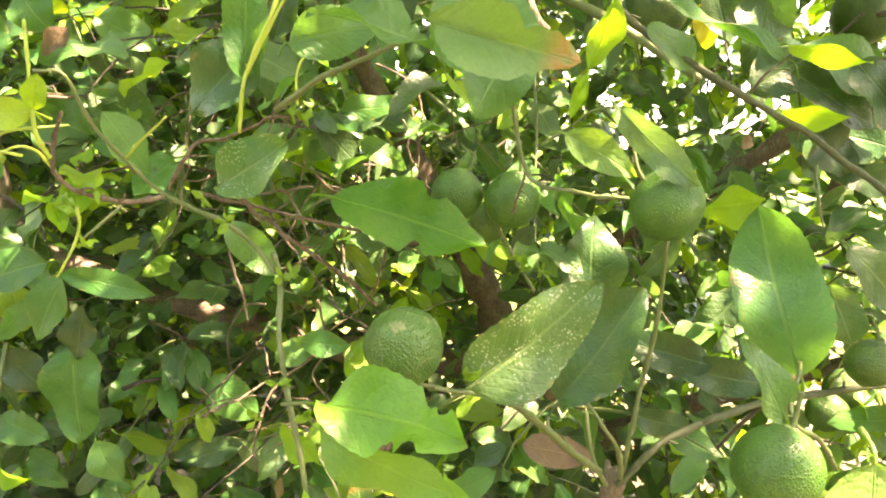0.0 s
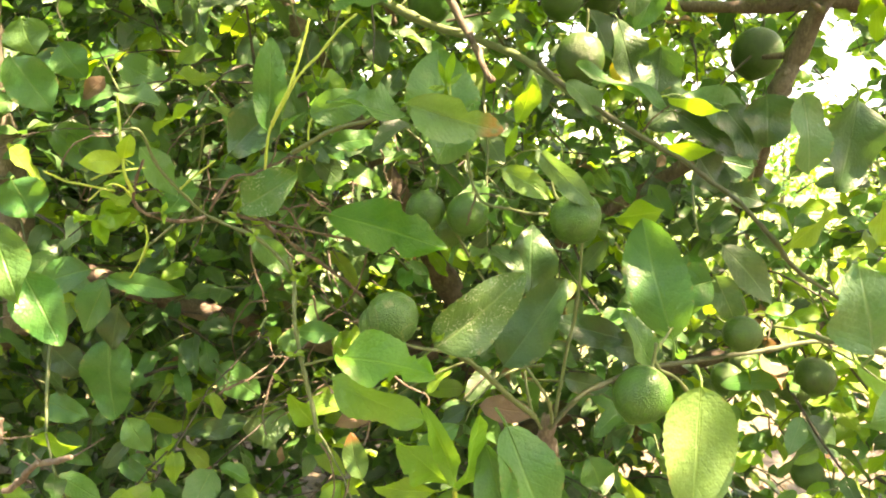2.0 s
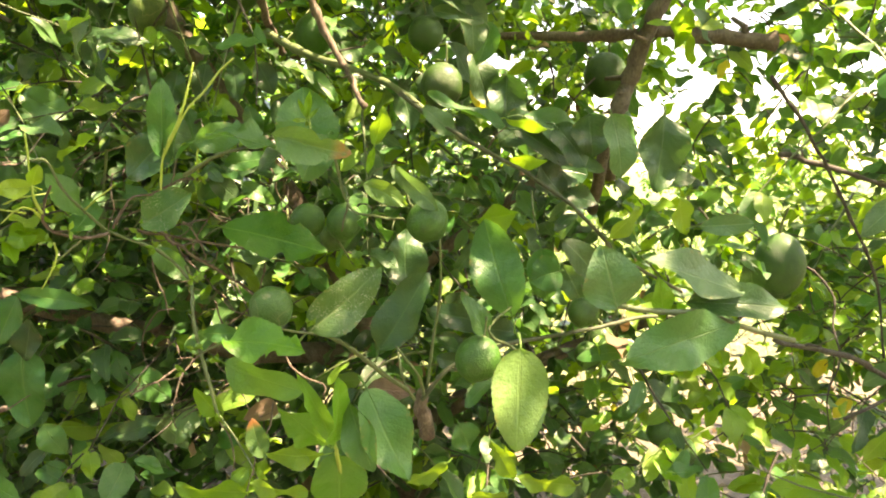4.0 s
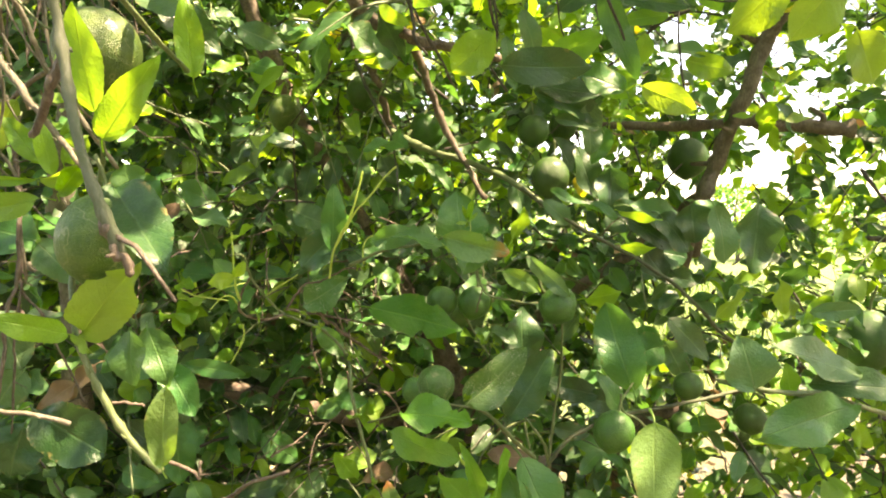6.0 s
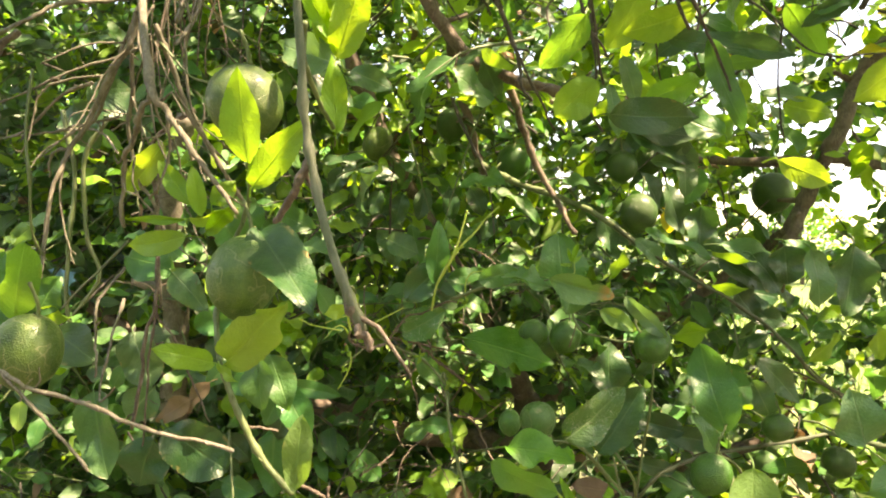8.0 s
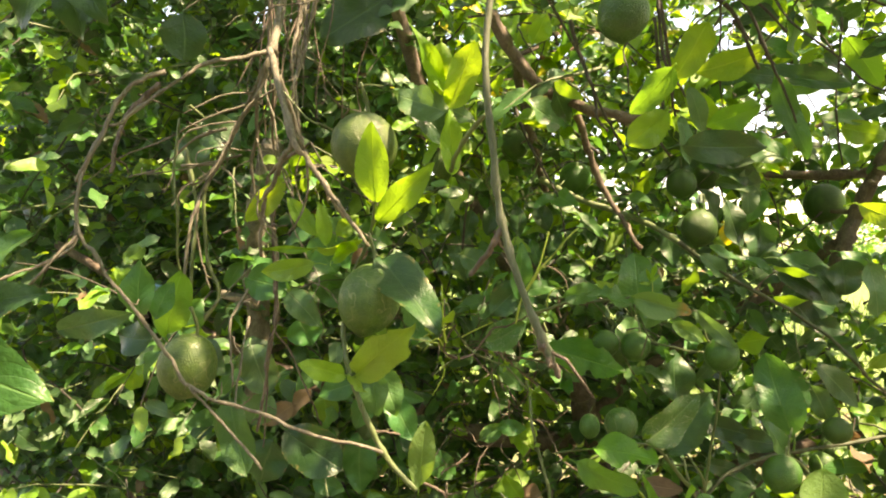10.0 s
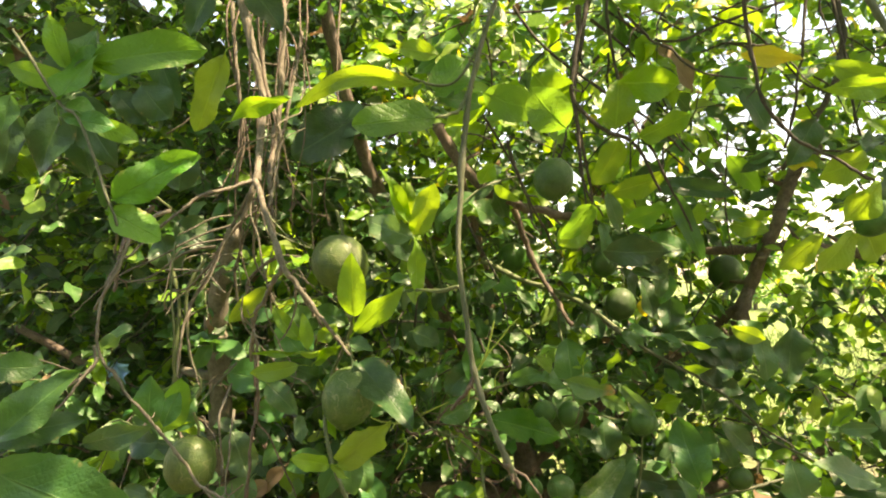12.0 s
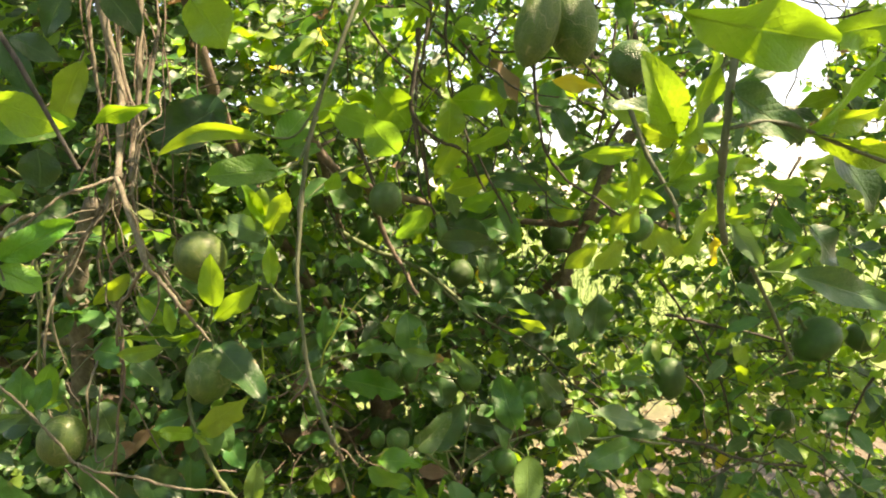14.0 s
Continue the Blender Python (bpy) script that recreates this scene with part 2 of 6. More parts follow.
def tube(way, r0, r1, sides=7, rough=0.12, rng=random):
    """A tapering, slightly knotty tube along a way; verts and faces."""
    verts, faces = [], []
    side = None
    n = len(way)
    for i, c in enumerate(way):
        ahead = (way[min(i + 1, n - 1)] - way[max(i - 1, 0)]).normalized()
        side = ahead.orthogonal() if side is None else side - ahead * side.dot(ahead)
        side.normalize()
        up = ahead.cross(side)
        r = r0 + (r1 - r0) * i / max(n - 1, 1)
        r *= 1 + rng.uniform(-rough, rough) + (0.35 if rng.random() < 0.10 else 0.0)
        for k in range(sides):
            a = 2 * math.pi * k / sides
            verts.append(c + (side * math.cos(a) + up * math.sin(a)) * r * (1 + rng.uniform(-rough, rough) * 0.5))
        if i:
            for k in range(sides):
                b, d = (i - 1) * sides + k, (i - 1) * sides + (k + 1) % sides
                faces.append((b, d, d + sides, b + sides))
    verts += [way[0] - (way[1] - way[0]).normalized() * r0 * 0.5, way[-1] + (way[-1] - way[-2]).normalized() * r1 * 0.8]
    s, e, last = len(verts) - 2, len(verts) - 1, (n - 1) * sides
    for k in range(sides):
        faces.append((s, (k + 1) % sides, k))
        faces.append((e, last + k, last + (k + 1) % sides))
    return verts, faces


tree = tagged(new("lime_tree"), "bushy lime tree with glossy leaves, green fruit and bare dry twigs", "tree")


def twig(points, r0, r1, mat, label="", parent=None):
    """A branch or twig of the tree, with small bud scars along it."""
    way = spline(points, 7)
    # crooked growth: the line breaks a little at every node
    crook, drift = (0.9 if mat in (BARK, DRYWOOD, TWIG) else 0.25) * min(r0, r1, 0.0028), Vector((0, 0, 0))
    for i in range(1, len(way) - 1):
        if i % 3 == 1:
            drift = Vector((random.uniform(-1, 1), random.uniform(-1, 1), random.uniform(-1, 1))) * crook
        way[i] = way[i] + drift + Vector((random.uniform(-1, 1), 0, random.uniform(-1, 1))) * 0.25 * crook
    verts, faces = tube(way, r0, r1, 8 if r0 > 0.006 else 6)
    # short spurs and buds
    for i in range(3, len(way) - 2, 5):
        if random.random() < 0.6:
            ahead = (way[i + 1] - way[i]).normalized()
            out = (ahead.orthogonal() @ Matrix.Rotation(random.uniform(0, 6.28), 3, ahead) + ahead * 0.7).normalized()
            r = r0 + (r1 - r0) * i / len(way)
            far = random.uniform(2.0, 3.4)
            if mat in (BARK, DRYWOOD, TWIG) and r < 0.0045 and random.random() < 0.55:
                far = random.uniform(5.0, 16.0)          # a dry side spur
            turn = Vector((random.gauss(0, 0.35), random.gauss(0, 0.35), random.gauss(0, 0.35)))
            v, f = tube([way[i], way[i] + out * r * far * 0.5, way[i] + (out + turn) * r * far], r * 0.55, r * 0.25, 5)
            n = len(verts)
            verts += v
            faces += [tuple(a + n for a in q) for q in f]
    name = "limb" if r0 > 0.011 else "twig"
    return mesh_object(name, verts, faces, mat, parent or tree, label)


def buds(parent, place, n=4, size=0.009):
    """A small cluster of curled bud leaves at a node."""
    place = Vector(place)
    for _ in range(n):
        d = Vector((random.gauss(0, 1), random.gauss(-0.4, 0.6), random.gauss(0.4, 0.8))).normalized()
        leaf(parent, place + d * 0.001, place + d * size * random.uniform(0.7, 1.5), size * random.uniform(0.35, 0.7), YOUNG, random.uniform(-60, 60), 0.3).name = "bud"


def blade(rows, cols, fold, droop, wave, bite, rng, serrate=0.019):
    """A leaf blade on the unit square: x across (-0.5..0.5), y along (0..1), z its face's normal; with UVs."""
    verts, uvs, faces = [], [], []
    ph = rng.uniform(0, 6.28)
    bites = [(rng.uniform(0.5, 1.0), rng.choice((-1, 1)), rng.uniform(0.03, 0.09), rng.uniform(0.18, 0.5)) for _ in range(int(bite * 14 + 0.5))]
    twist = rng.uniform(-0.25, 0.25)
    foot, point = rng.uniform(0.55, 0.75), rng.uniform(0.68, 0.92)
    most = (foot / (foot + point)) ** foot * (point / (foot + point)) ** point
    sway = rng.uniform(-0.05, 0.05)
    for i in range(rows + 1):
        v = i / rows
        half = 0.5 * v ** foot * (1 - v) ** point / most if 0 < v < 1 else 0.0
        half = max(half, 0.012)
        half *= 1 + (serrate * (1 if i % 2 else -1) if 1 < i < rows - 1 else 0)
        for j in range(cols + 1):
            s = j / cols * 2 - 1
            w = half
            for bv, side, br, deep in bites:
                if s * side > 0.4 and abs(v - bv) < br:
                    w = half * (1 - deep * math.sqrt(max(0, 1 - ((v - bv) / br) ** 2)))
            x = s * w
            z = fold * abs(x) * 1.0 + wave * 0.11 * abs(s) * math.sin(v * 9 + ph + (2 if s > 0 else 0)) + twist * x * (v - 0.3)
            z -= droop * (v - 0.1) ** 2
            verts.append(Vector((x + sway * math.sin(math.pi * v), v, z)))
            uvs.append((0.5 + s * 0.5 * max(w / max(half, 1e-4), 0.2), v))
    for i in range(rows):
        for j in range(cols):
            a = i * (cols + 1) + j
            faces.append((a, a + 1, a + cols + 2, a + cols + 1))
    return verts, uvs, faces


UNCOVERED = []          # fruit and leaves kept clear of fill foliage on the camera's sight lines
FACING = Vector((0.05, -1.0, 0.30)).normalized()
HELD_UP = Vector((0.10, -0.80, -0.50)).normalized()      # young leaves that lean out, with the light behind them


def leaf(parent, base, tip, width, mat, roll=0, droop=0.1, fold=0.18, bite=0.0, label="", bend=0.0):
    """One leaf from the foot of its blade to its tip, faced to the camera's side; roll turns it about its midrib, width
    is as seen from there.
    """
    base, tip = Vector(base), Vector(tip)
    facing = FACING
    if mat in (FRESH, YOUNG, YELLOWISH, YELLOW) and (tip - base).length > 0.02:
        facing = HELD_UP
        tip.y -= 0.45 * (tip.z - base.z)
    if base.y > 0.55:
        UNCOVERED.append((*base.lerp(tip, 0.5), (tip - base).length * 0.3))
    along = tip - base
    length = along.length
    y = along / length
    z = facing - y * facing.dot(y)
    z.normalize()
    z = Matrix.Rotation(radians(roll + random.uniform(-8, 8)), 3, y) @ z
    x = y.cross(z)
    rows = 28 if length > 0.05 else 18 if length > 0.025 else 6
    verts, uvs, faces = blade(rows, 6 if length > 0.025 else 2, fold, droop, random.uniform(0.5, 1.2), bite, random)
    wide = width / math.cos(radians(min(abs(roll), 40)))
    verts = [base + x * (p.x * wide + bend * length * math.sin(math.pi * p.y)) + y * (p.y * length) + z * (p.z * (0.5 * wide + 0.5 * length)) for p in verts]
    r = max(0.0007, width * 0.022)
    start = base - y * length * 0.16 - z * length * 0.05 + Vector((0, 0.01, -0.004))
    sv, sf = tube(spline([start, base - y * length * 0.06 - z * 0.002, base + y * length * 0.05, base + y * length * 0.45 - z * r * 0.6], 4), r * 1.15, r * 0.4, 5)
    n = len(verts)
    ob = mesh_object("leaf", verts + sv, faces + [tuple(a + n for a in q) for q in sf], mat, parent, label, uvs + [(0.5, 0.1)] * len(sv))
    return ob


def lime(centre, r, h, top, kind, label="green lime hanging among the leaves"):
    """A lime: rind with a blunt nipple at its end, a star calyx and a stalk."""
    centre, up = Vector(centre), Vector(top).normalized()
    m = Matrix.Translation(centre) @ up.to_track_quat("Z", "Y").to_matrix().to_4x4()
    thing = tagged(new("lime"), label, "lime", "limes on the tree")
    thing.matrix_world = m
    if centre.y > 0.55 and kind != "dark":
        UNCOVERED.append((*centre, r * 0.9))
    verts, faces = [], []
    rings, seg = 20, 28
    lean = (random.uniform(-0.04, 0.04), random.uniform(-0.04, 0.04))
    for i in range(rings + 1):
        a = math.pi * i / rings
        rad, z = math.sin(a), -math.cos(a)
        z = z * h - (0.10 * h * math.exp(-((a / 0.22) ** 2))) - 0.03 * h * math.exp(-(((math.pi - a) / 0.2) ** 2))
        for j in range(seg):
            b = 2 * math.pi * j / seg
            w = 1 + 0.018 * math.sin(3 * b + a) + 0.012 * noise.noise(Vector((math.cos(b) * 2, math.sin(b) * 2, a * 2)) + centre * 30)
            verts.append(Vector((rad * math.cos(b) * r * w + lean[0] * z, rad * math.sin(b) * r * w + lean[1] * z, z)))
    for i in range(rings):
        for j in range(seg):
            faces.append((i * seg + j, i * seg + (j + 1) % seg, (i + 1) * seg + (j + 1) % seg, (i + 1) * seg + j))
    mesh_object("rind", verts, faces, RIND[kind], thing)
    # calyx: a small five-lobed collar
    v, f = [Vector((0, 0, h * 0.985))], []
    for j in range(20):
        b = 2 * math.pi * j / 20
        q = r * (0.15 + 0.07 * math.cos(5 * b))
        v.append(Vector((q * math.cos(b), q * math.sin(b), h * 0.955)))
        v.append(Vector((q * 0.6 * math.cos(b), q * 0.6 * math.sin(b), h * 1.005)))
    for j in range(20):
        k = (j + 1) % 20
        f += [(1 + 2 * j, 1 + 2 * k, 2 + 2 * k, 2 + 2 * j), (2 + 2 * j, 2 + 2 * k, 0)]
    mesh_object("calyx", v, f, STEM, thing, "green star-shaped calyx")
    bend = Vector((random.uniform(-0.3, 0.3), random.uniform(0.1, 0.6), 0)) * h
    v, f = tube(spline([(0, 0, h * 0.96), Vector((0, 0, h * 1.3)) + bend * 0.2, Vector((0, 0, h * 1.8)) + bend], 4), r * 0.065, r * 0.055, 6)
    mesh_object("stalk", v, f, STEM, thing, "thin green stalk")
    return thing


# stout wood of the tree
twig([(0.659, 0.980, 1.537), (0.612, 0.950, 1.440), (0.605, 1.000, 1.359), (0.624, 1.100, 1.245)], 0.0149, 0.0120, BARK, 'brown main limb with rough bark')
twig([(0.837, 0.950, 1.889), (0.752, 0.930, 1.798), (0.687, 0.900, 1.673), (0.658, 0.950, 1.561), (0.637, 1.000, 1.453), (0.665, 1.100, 1.322)], 0.0193, 0.0147, BARK, 'grey-brown limb forking through the crown')
twig([(0.959, 0.950, 1.600), (0.816, 0.970, 1.611), (0.711, 0.980, 1.620), (0.598, 1.000, 1.613), (0.409, 1.100, 1.630)], 0.0181, 0.0080, BARK, 'bare horizontal limb')
twig([(-0.196, 0.660, 1.882), (-0.157, 0.680, 1.817), (-0.092, 0.700, 1.749), (-0.023, 0.690, 1.713), (0.054, 0.680, 1.691), (0.118, 0.660, 1.672)], 0.0125, 0.0067, BARK, 'pale brown arching limb')
twig([(-0.136, 0.860, 1.840), (-0.116, 0.900, 1.783), (-0.089, 0.950, 1.688), (-0.064, 1.000, 1.623), (-0.046, 1.040, 1.577)], 0.0096, 0.0071, BARK)
twig([(-0.026, 0.780, 1.741), (0.005, 0.800, 1.671), (0.030, 0.820, 1.598), (0.071, 0.800, 1.520), (0.103, 0.740, 1.443)], 0.0085, 0.0041, BARK)
twig([(-0.068, 0.960, 1.600), (0.012, 0.900, 1.551), (0.120, 0.840, 1.506), (0.179, 0.760, 1.458), (0.242, 0.660, 1.387)], 0.0075, 0.0045, STEM)
twig([(-0.574, 0.500, 2.104), (-0.546, 0.470, 1.989), (-0.525, 0.450, 1.892), (-0.518, 0.400, 1.800), (-0.509, 0.330, 1.717)], 0.0086, 0.0058, DRYWOOD, 'fissured brown stem of the old shoot bundle')
twig([(-0.508, 0.315, 1.715), (-0.479, 0.260, 1.650), (-0.448, 0.210, 1.577), (-0.429, 0.205, 1.549), (-0.402, 0.200, 1.515), (-0.378, 0.200, 1.481), (-0.355, 0.200, 1.448)], 0.0050, 0.0025, DRYWOOD, 'grey-brown stem below the fork')
twig([(-0.448, 0.210, 1.577), (-0.462, 0.220, 1.551), (-0.483, 0.240, 1.525), (-0.500, 0.260, 1.498), (-0.508, 0.280, 1.435)], 0.0037, 0.0024, DRYWOOD)
twig([(-0.430, 0.205, 1.551), (-0.433, 0.220, 1.510), (-0.447, 0.230, 1.479), (-0.462, 0.240, 1.464)], 0.0018, 0.0010, DRYWOOD)
twig([(-0.503, 0.550, 2.131), (-0.499, 0.520, 1.988), (-0.502, 0.500, 1.885), (-0.506, 0.480, 1.812), (-0.506, 0.420, 1.716)], 0.0072, 0.0042, DRYWOOD)
twig([(-0.615, 0.620, 2.132), (-0.603, 0.600, 1.976), (-0.594, 0.600, 1.851), (-0.613, 0.620, 1.741)], 0.0040, 0.0034, DRYWOOD)
twig([(-0.472, 0.600, 2.062), (-0.490, 0.550, 1.899), (-0.506, 0.500, 1.758), (-0.507, 0.420, 1.686)], 0.0040, 0.0025, DRYWOOD)
twig([(-0.507, 0.600, 2.024), (-0.511, 0.560, 1.870), (-0.512, 0.500, 1.762), (-0.510, 0.460, 1.695), (-0.491, 0.450, 1.589), (-0.461, 0.500, 1.534)], 0.0032, 0.0020, DRYWOOD)
twig([(-0.691, 0.950, 1.685), (-0.744, 1.000, 1.550), (-0.772, 1.050, 1.421), (-0.770, 1.100, 1.240), (-0.796, 1.150, 0.989)], 0.0247, 0.0351, DRYWOOD, 'dark upright trunk stem in shade')
# twisted dry twigs under the old shoot
twig([(-0.513, 0.330, 1.717), (-0.550, 0.300, 1.699), (-0.583, 0.270, 1.681), (-0.617, 0.240, 1.644), (-0.651, 0.200, 1.597), (-0.659, 0.180, 1.588)], 0.0028, 0.0018, DRYWOOD, 'dry bare twig')
twig([(-0.505, 0.350, 1.688), (-0.492, 0.380, 1.639), (-0.482, 0.400, 1.588), (-0.451, 0.420, 1.534), (-0.420, 0.450, 1.472)], 0.0039, 0.0027, DRYWOOD, 'dry bare twig')
twig([(-0.525, 0.340, 1.695), (-0.556, 0.360, 1.642), (-0.602, 0.400, 1.587), (-0.644, 0.420, 1.548), (-0.683, 0.440, 1.538), (-0.699, 0.460, 1.508)], 0.0031, 0.0014, DRYWOOD)
twig([(-0.539, 0.360, 1.679), (-0.547, 0.380, 1.615), (-0.561, 0.400, 1.568), (-0.555, 0.420, 1.500), (-0.531, 0.420, 1.460), (-0.532, 0.440, 1.330)], 0.0031, 0.0019, DRYWOOD)
twig([(-0.577, 0.340, 1.612), (-0.641, 0.380, 1.604), (-0.709, 0.420, 1.567), (-0.779, 0.460, 1.557)], 0.0025, 0.0011, DRYWOOD)
twig([(-0.516, 0.360, 1.679), (-0.533, 0.420, 1.597), (-0.513, 0.440, 1.548), (-0.511, 0.460, 1.497)], 0.0025, 0.0011, DRYWOOD)
twig([(-0.503, 0.360, 1.670), (-0.466, 0.360, 1.629), (-0.443, 0.360, 1.620), (-0.426, 0.370, 1.611)], 0.0019, 0.0009, STEM)
twig([(-0.599, 0.200, 1.655), (-0.634, 0.180, 1.634), (-0.650, 0.170, 1.593), (-0.663, 0.160, 1.557), (-0.683, 0.160, 1.522)], 0.0025, 0.0023, DRYWOOD)
twig([(-0.626, 0.300, 1.618), (-0.633, 0.300, 1.546), (-0.628, 0.300, 1.487), (-0.637, 0.320, 1.428), (-0.638, 0.350, 1.394)], 0.0020, 0.0014, STEM)
twig([(-0.710, 0.500, 1.580), (-0.631, 0.460, 1.573), (-0.583, 0.420, 1.537)], 0.0025, 0.0014, DRYWOOD)
twig([(-0.573, 0.420, 1.382), (-0.576, 0.360, 1.345), (-0.569, 0.340, 1.292), (-0.565, 0.330, 1.252)], 0.0022, 0.0014, DRYWOOD)
twig([(-0.564, 0.400, 1.342), (-0.562, 0.360, 1.289), (-0.559, 0.330, 1.225), (-0.527, 0.300, 1.246)], 0.0020, 0.0012, DRYWOOD)
# further dry twigs and threads that hang below the fork
twig([(-0.513, 0.330, 1.711), (-0.532, 0.340, 1.663), (-0.560, 0.350, 1.627), (-0.591, 0.360, 1.572), (-0.618, 0.360, 1.528), (-0.630, 0.350, 1.485), (-0.637, 0.350, 1.431), (-0.637, 0.340, 1.378), (-0.634, 0.340, 1.329), (-0.622, 0.340, 1.288)], 0.0040, 0.0017, DRYWOOD)
twig([(-0.618, 0.360, 1.528), (-0.627, 0.360, 1.480), (-0.620, 0.360, 1.429), (-0.608, 0.360, 1.388)], 0.0016, 0.0009, DRYWOOD)
twig([(-0.559, 0.400, 1.419), (-0.595, 0.400, 1.381), (-0.622, 0.390, 1.351), (-0.641, 0.390, 1.328)], 0.0020, 0.0012, STEM_GREY)
twig([(-0.567, 0.350, 1.624), (-0.610, 0.340, 1.616), (-0.639, 0.340, 1.601), (-0.649, 0.340, 1.571), (-0.654, 0.340, 1.544), (-0.665, 0.340, 1.522)], 0.0014, 0.0008, DRYWOOD)
twig([(-0.582, 0.420, 1.587), (-0.634, 0.420, 1.575), (-0.686, 0.420, 1.562), (-0.729, 0.420, 1.557)], 0.0018, 0.0010, DRYWOOD)
twig([(-0.535, 0.440, 1.538), (-0.540, 0.440, 1.459), (-0.537, 0.440, 1.379), (-0.538, 0.440, 1.320), (-0.513, 0.440, 1.285), (-0.485, 0.440, 1.220), (-0.463, 0.440, 1.169)], 0.0024, 0.0012, BARK)
twig([(-0.537, 0.440, 1.330), (-0.547, 0.440, 1.261), (-0.552, 0.440, 1.192), (-0.556, 0.440, 1.133)], 0.0018, 0.0012, BARK)
twig([(-0.517, 0.350, 1.706), (-0.526, 0.370, 1.662), (-0.544, 0.380, 1.615), (-0.543, 0.390, 1.577), (-0.528, 0.410, 1.529)], 0.0018, 0.0011, DRYWOOD)
twig([(-0.591, 0.360, 1.572), (-0.612, 0.350, 1.549), (-0.641, 0.350, 1.530), (-0.655, 0.340, 1.504)], 0.0012, 0.0006, DRYWOOD)
twig([(-0.538, 0.340, 1.663), (-0.575, 0.330, 1.657), (-0.604, 0.320, 1.642), (-0.629, 0.320, 1.629)], 0.0013, 0.0007, DRYWOOD)
twig([(-0.488, 0.420, 1.716), (-0.497, 0.430, 1.767), (-0.491, 0.440, 1.820), (-0.513, 0.460, 1.895), (-0.528, 0.480, 1.973), (-0.540, 0.500, 2.074)], 0.0024, 0.0032, DRYWOOD)
twig([(-0.595, 0.500, 1.966), (-0.624, 0.500, 1.912), (-0.655, 0.480, 1.859), (-0.700, 0.480, 1.827)], 0.0024, 0.0011, DRYWOOD)
# dry crossing twigs low at the side
twig_b = twig([(-0.659, 0.180, 1.588), (-0.674, 0.170, 1.550), (-0.675, 0.150, 1.513), (-0.668, 0.140, 1.470), (-0.635, 0.130, 1.421), (-0.589, 0.120, 1.372), (-0.555, 0.110, 1.334), (-0.527, 0.100, 1.301), (-0.473, 0.100, 1.281), (-0.404, 0.100, 1.257), (-0.326, 0.100, 1.236)], 0.0024, 0.0018, DRYWOOD, 'bare brown twig crossing in front of the fruit')
twig_b = twig([(-0.527, 0.100, 1.301), (-0.507, 0.100, 1.279), (-0.483, 0.100, 1.254), (-0.452, 0.100, 1.217)], 0.0015, 0.0013, DRYWOOD)
twig_b = twig([(-0.668, 0.140, 1.463), (-0.681, 0.120, 1.437), (-0.700, 0.100, 1.406), (-0.732, 0.100, 1.393)], 0.0020, 0.0011, DRYWOOD)
twig_b = twig([(-0.684, 0.160, 1.474), (-0.681, 0.150, 1.447), (-0.704, 0.120, 1.426), (-0.731, 0.100, 1.411), (-0.768, 0.080, 1.389)], 0.0021, 0.0010, DRYWOOD)
# young pale shoot with fruit
shoot_c = twig([(-0.301, 0.230, 1.150), (-0.331, 0.240, 1.176), (-0.358, 0.240, 1.221), (-0.377, 0.240, 1.266), (-0.388, 0.250, 1.295), (-0.398, 0.270, 1.341), (-0.389, 0.290, 1.410), (-0.371, 0.280, 1.446), (-0.357, 0.250, 1.478), (-0.350, 0.220, 1.502)], 0.0039, 0.0023, STEM, 'pale green shoot with sparse leaves')
leaf(shoot_c, (-0.350, 0.220, 1.500), (-0.348, 0.210, 1.589), 0.0395, YOUNG, 0, 0.1, fold=0.25)
leaf(shoot_c, (-0.347, 0.230, 1.479), (-0.277, 0.200, 1.541), 0.0349, YOUNG, 0, 0.1, fold=0.2)
leaf(shoot_c, (-0.377, 0.240, 1.287), (-0.299, 0.210, 1.357), 0.0542, YELLOWISH, 0, 0.05, bite=0.25)
leaf(shoot_c, (-0.391, 0.240, 1.287), (-0.435, 0.200, 1.308), 0.0246, YOUNG, 30, 0.1)
leaf(shoot_c, (-0.386, 0.240, 1.287), (-0.363, 0.220, 1.269), 0.0148, YOUNG, 0, 0.1)
leaf(shoot_c, (-0.297, 0.220, 1.157), (-0.288, 0.205, 1.238), 0.0330, SUNNY, 0, 0.12)
leaf(shoot_c, (-0.440, 0.290, 1.424), (-0.518, 0.300, 1.411), 0.0260, YOUNG, 30, 0.1)
leaf(shoot_c, (-0.440, 0.290, 1.445), (-0.521, 0.300, 1.444), 0.0104, YOUNG, 0, 0.1)
leaf(shoot_c, (-0.437, 0.290, 1.442), (-0.371, 0.260, 1.454), 0.0190, YELLOWISH, 20, 0.1)
leaf(shoot_c, (-0.424, 0.290, 1.449), (-0.430, 0.300, 1.505), 0.0195, YOUNG, 20, 0.1)
leaf(shoot_c, (-0.438, 0.300, 1.462), (-0.481, 0.330, 1.514), 0.0213, YOUNG, 30, 0.1)
leaf(shoot_c, (-0.506, 0.380, 1.545), (-0.577, 0.400, 1.483), 0.0351, YELLOWISH, 10, 0.1)
leaf(shoot_c, (-0.414, 0.280, 1.429), (-0.378, 0.270, 1.460), 0.0240, YOUNG, 10, 0.1)
leaf(shoot_c, (-0.408, 0.280, 1.461), (-0.379, 0.280, 1.486), 0.0229, YOUNG, -20, 0.1)
leaf(shoot_c, (-0.347, 0.250, 1.432), (-0.269, 0.160, 1.356), 0.0561, DARK, -15, 0.1)
leaf(shoot_c, (-0.369, 0.340, 1.276), (-0.365, 0.320, 1.217), 0.0448, MID, 20, 0.2)
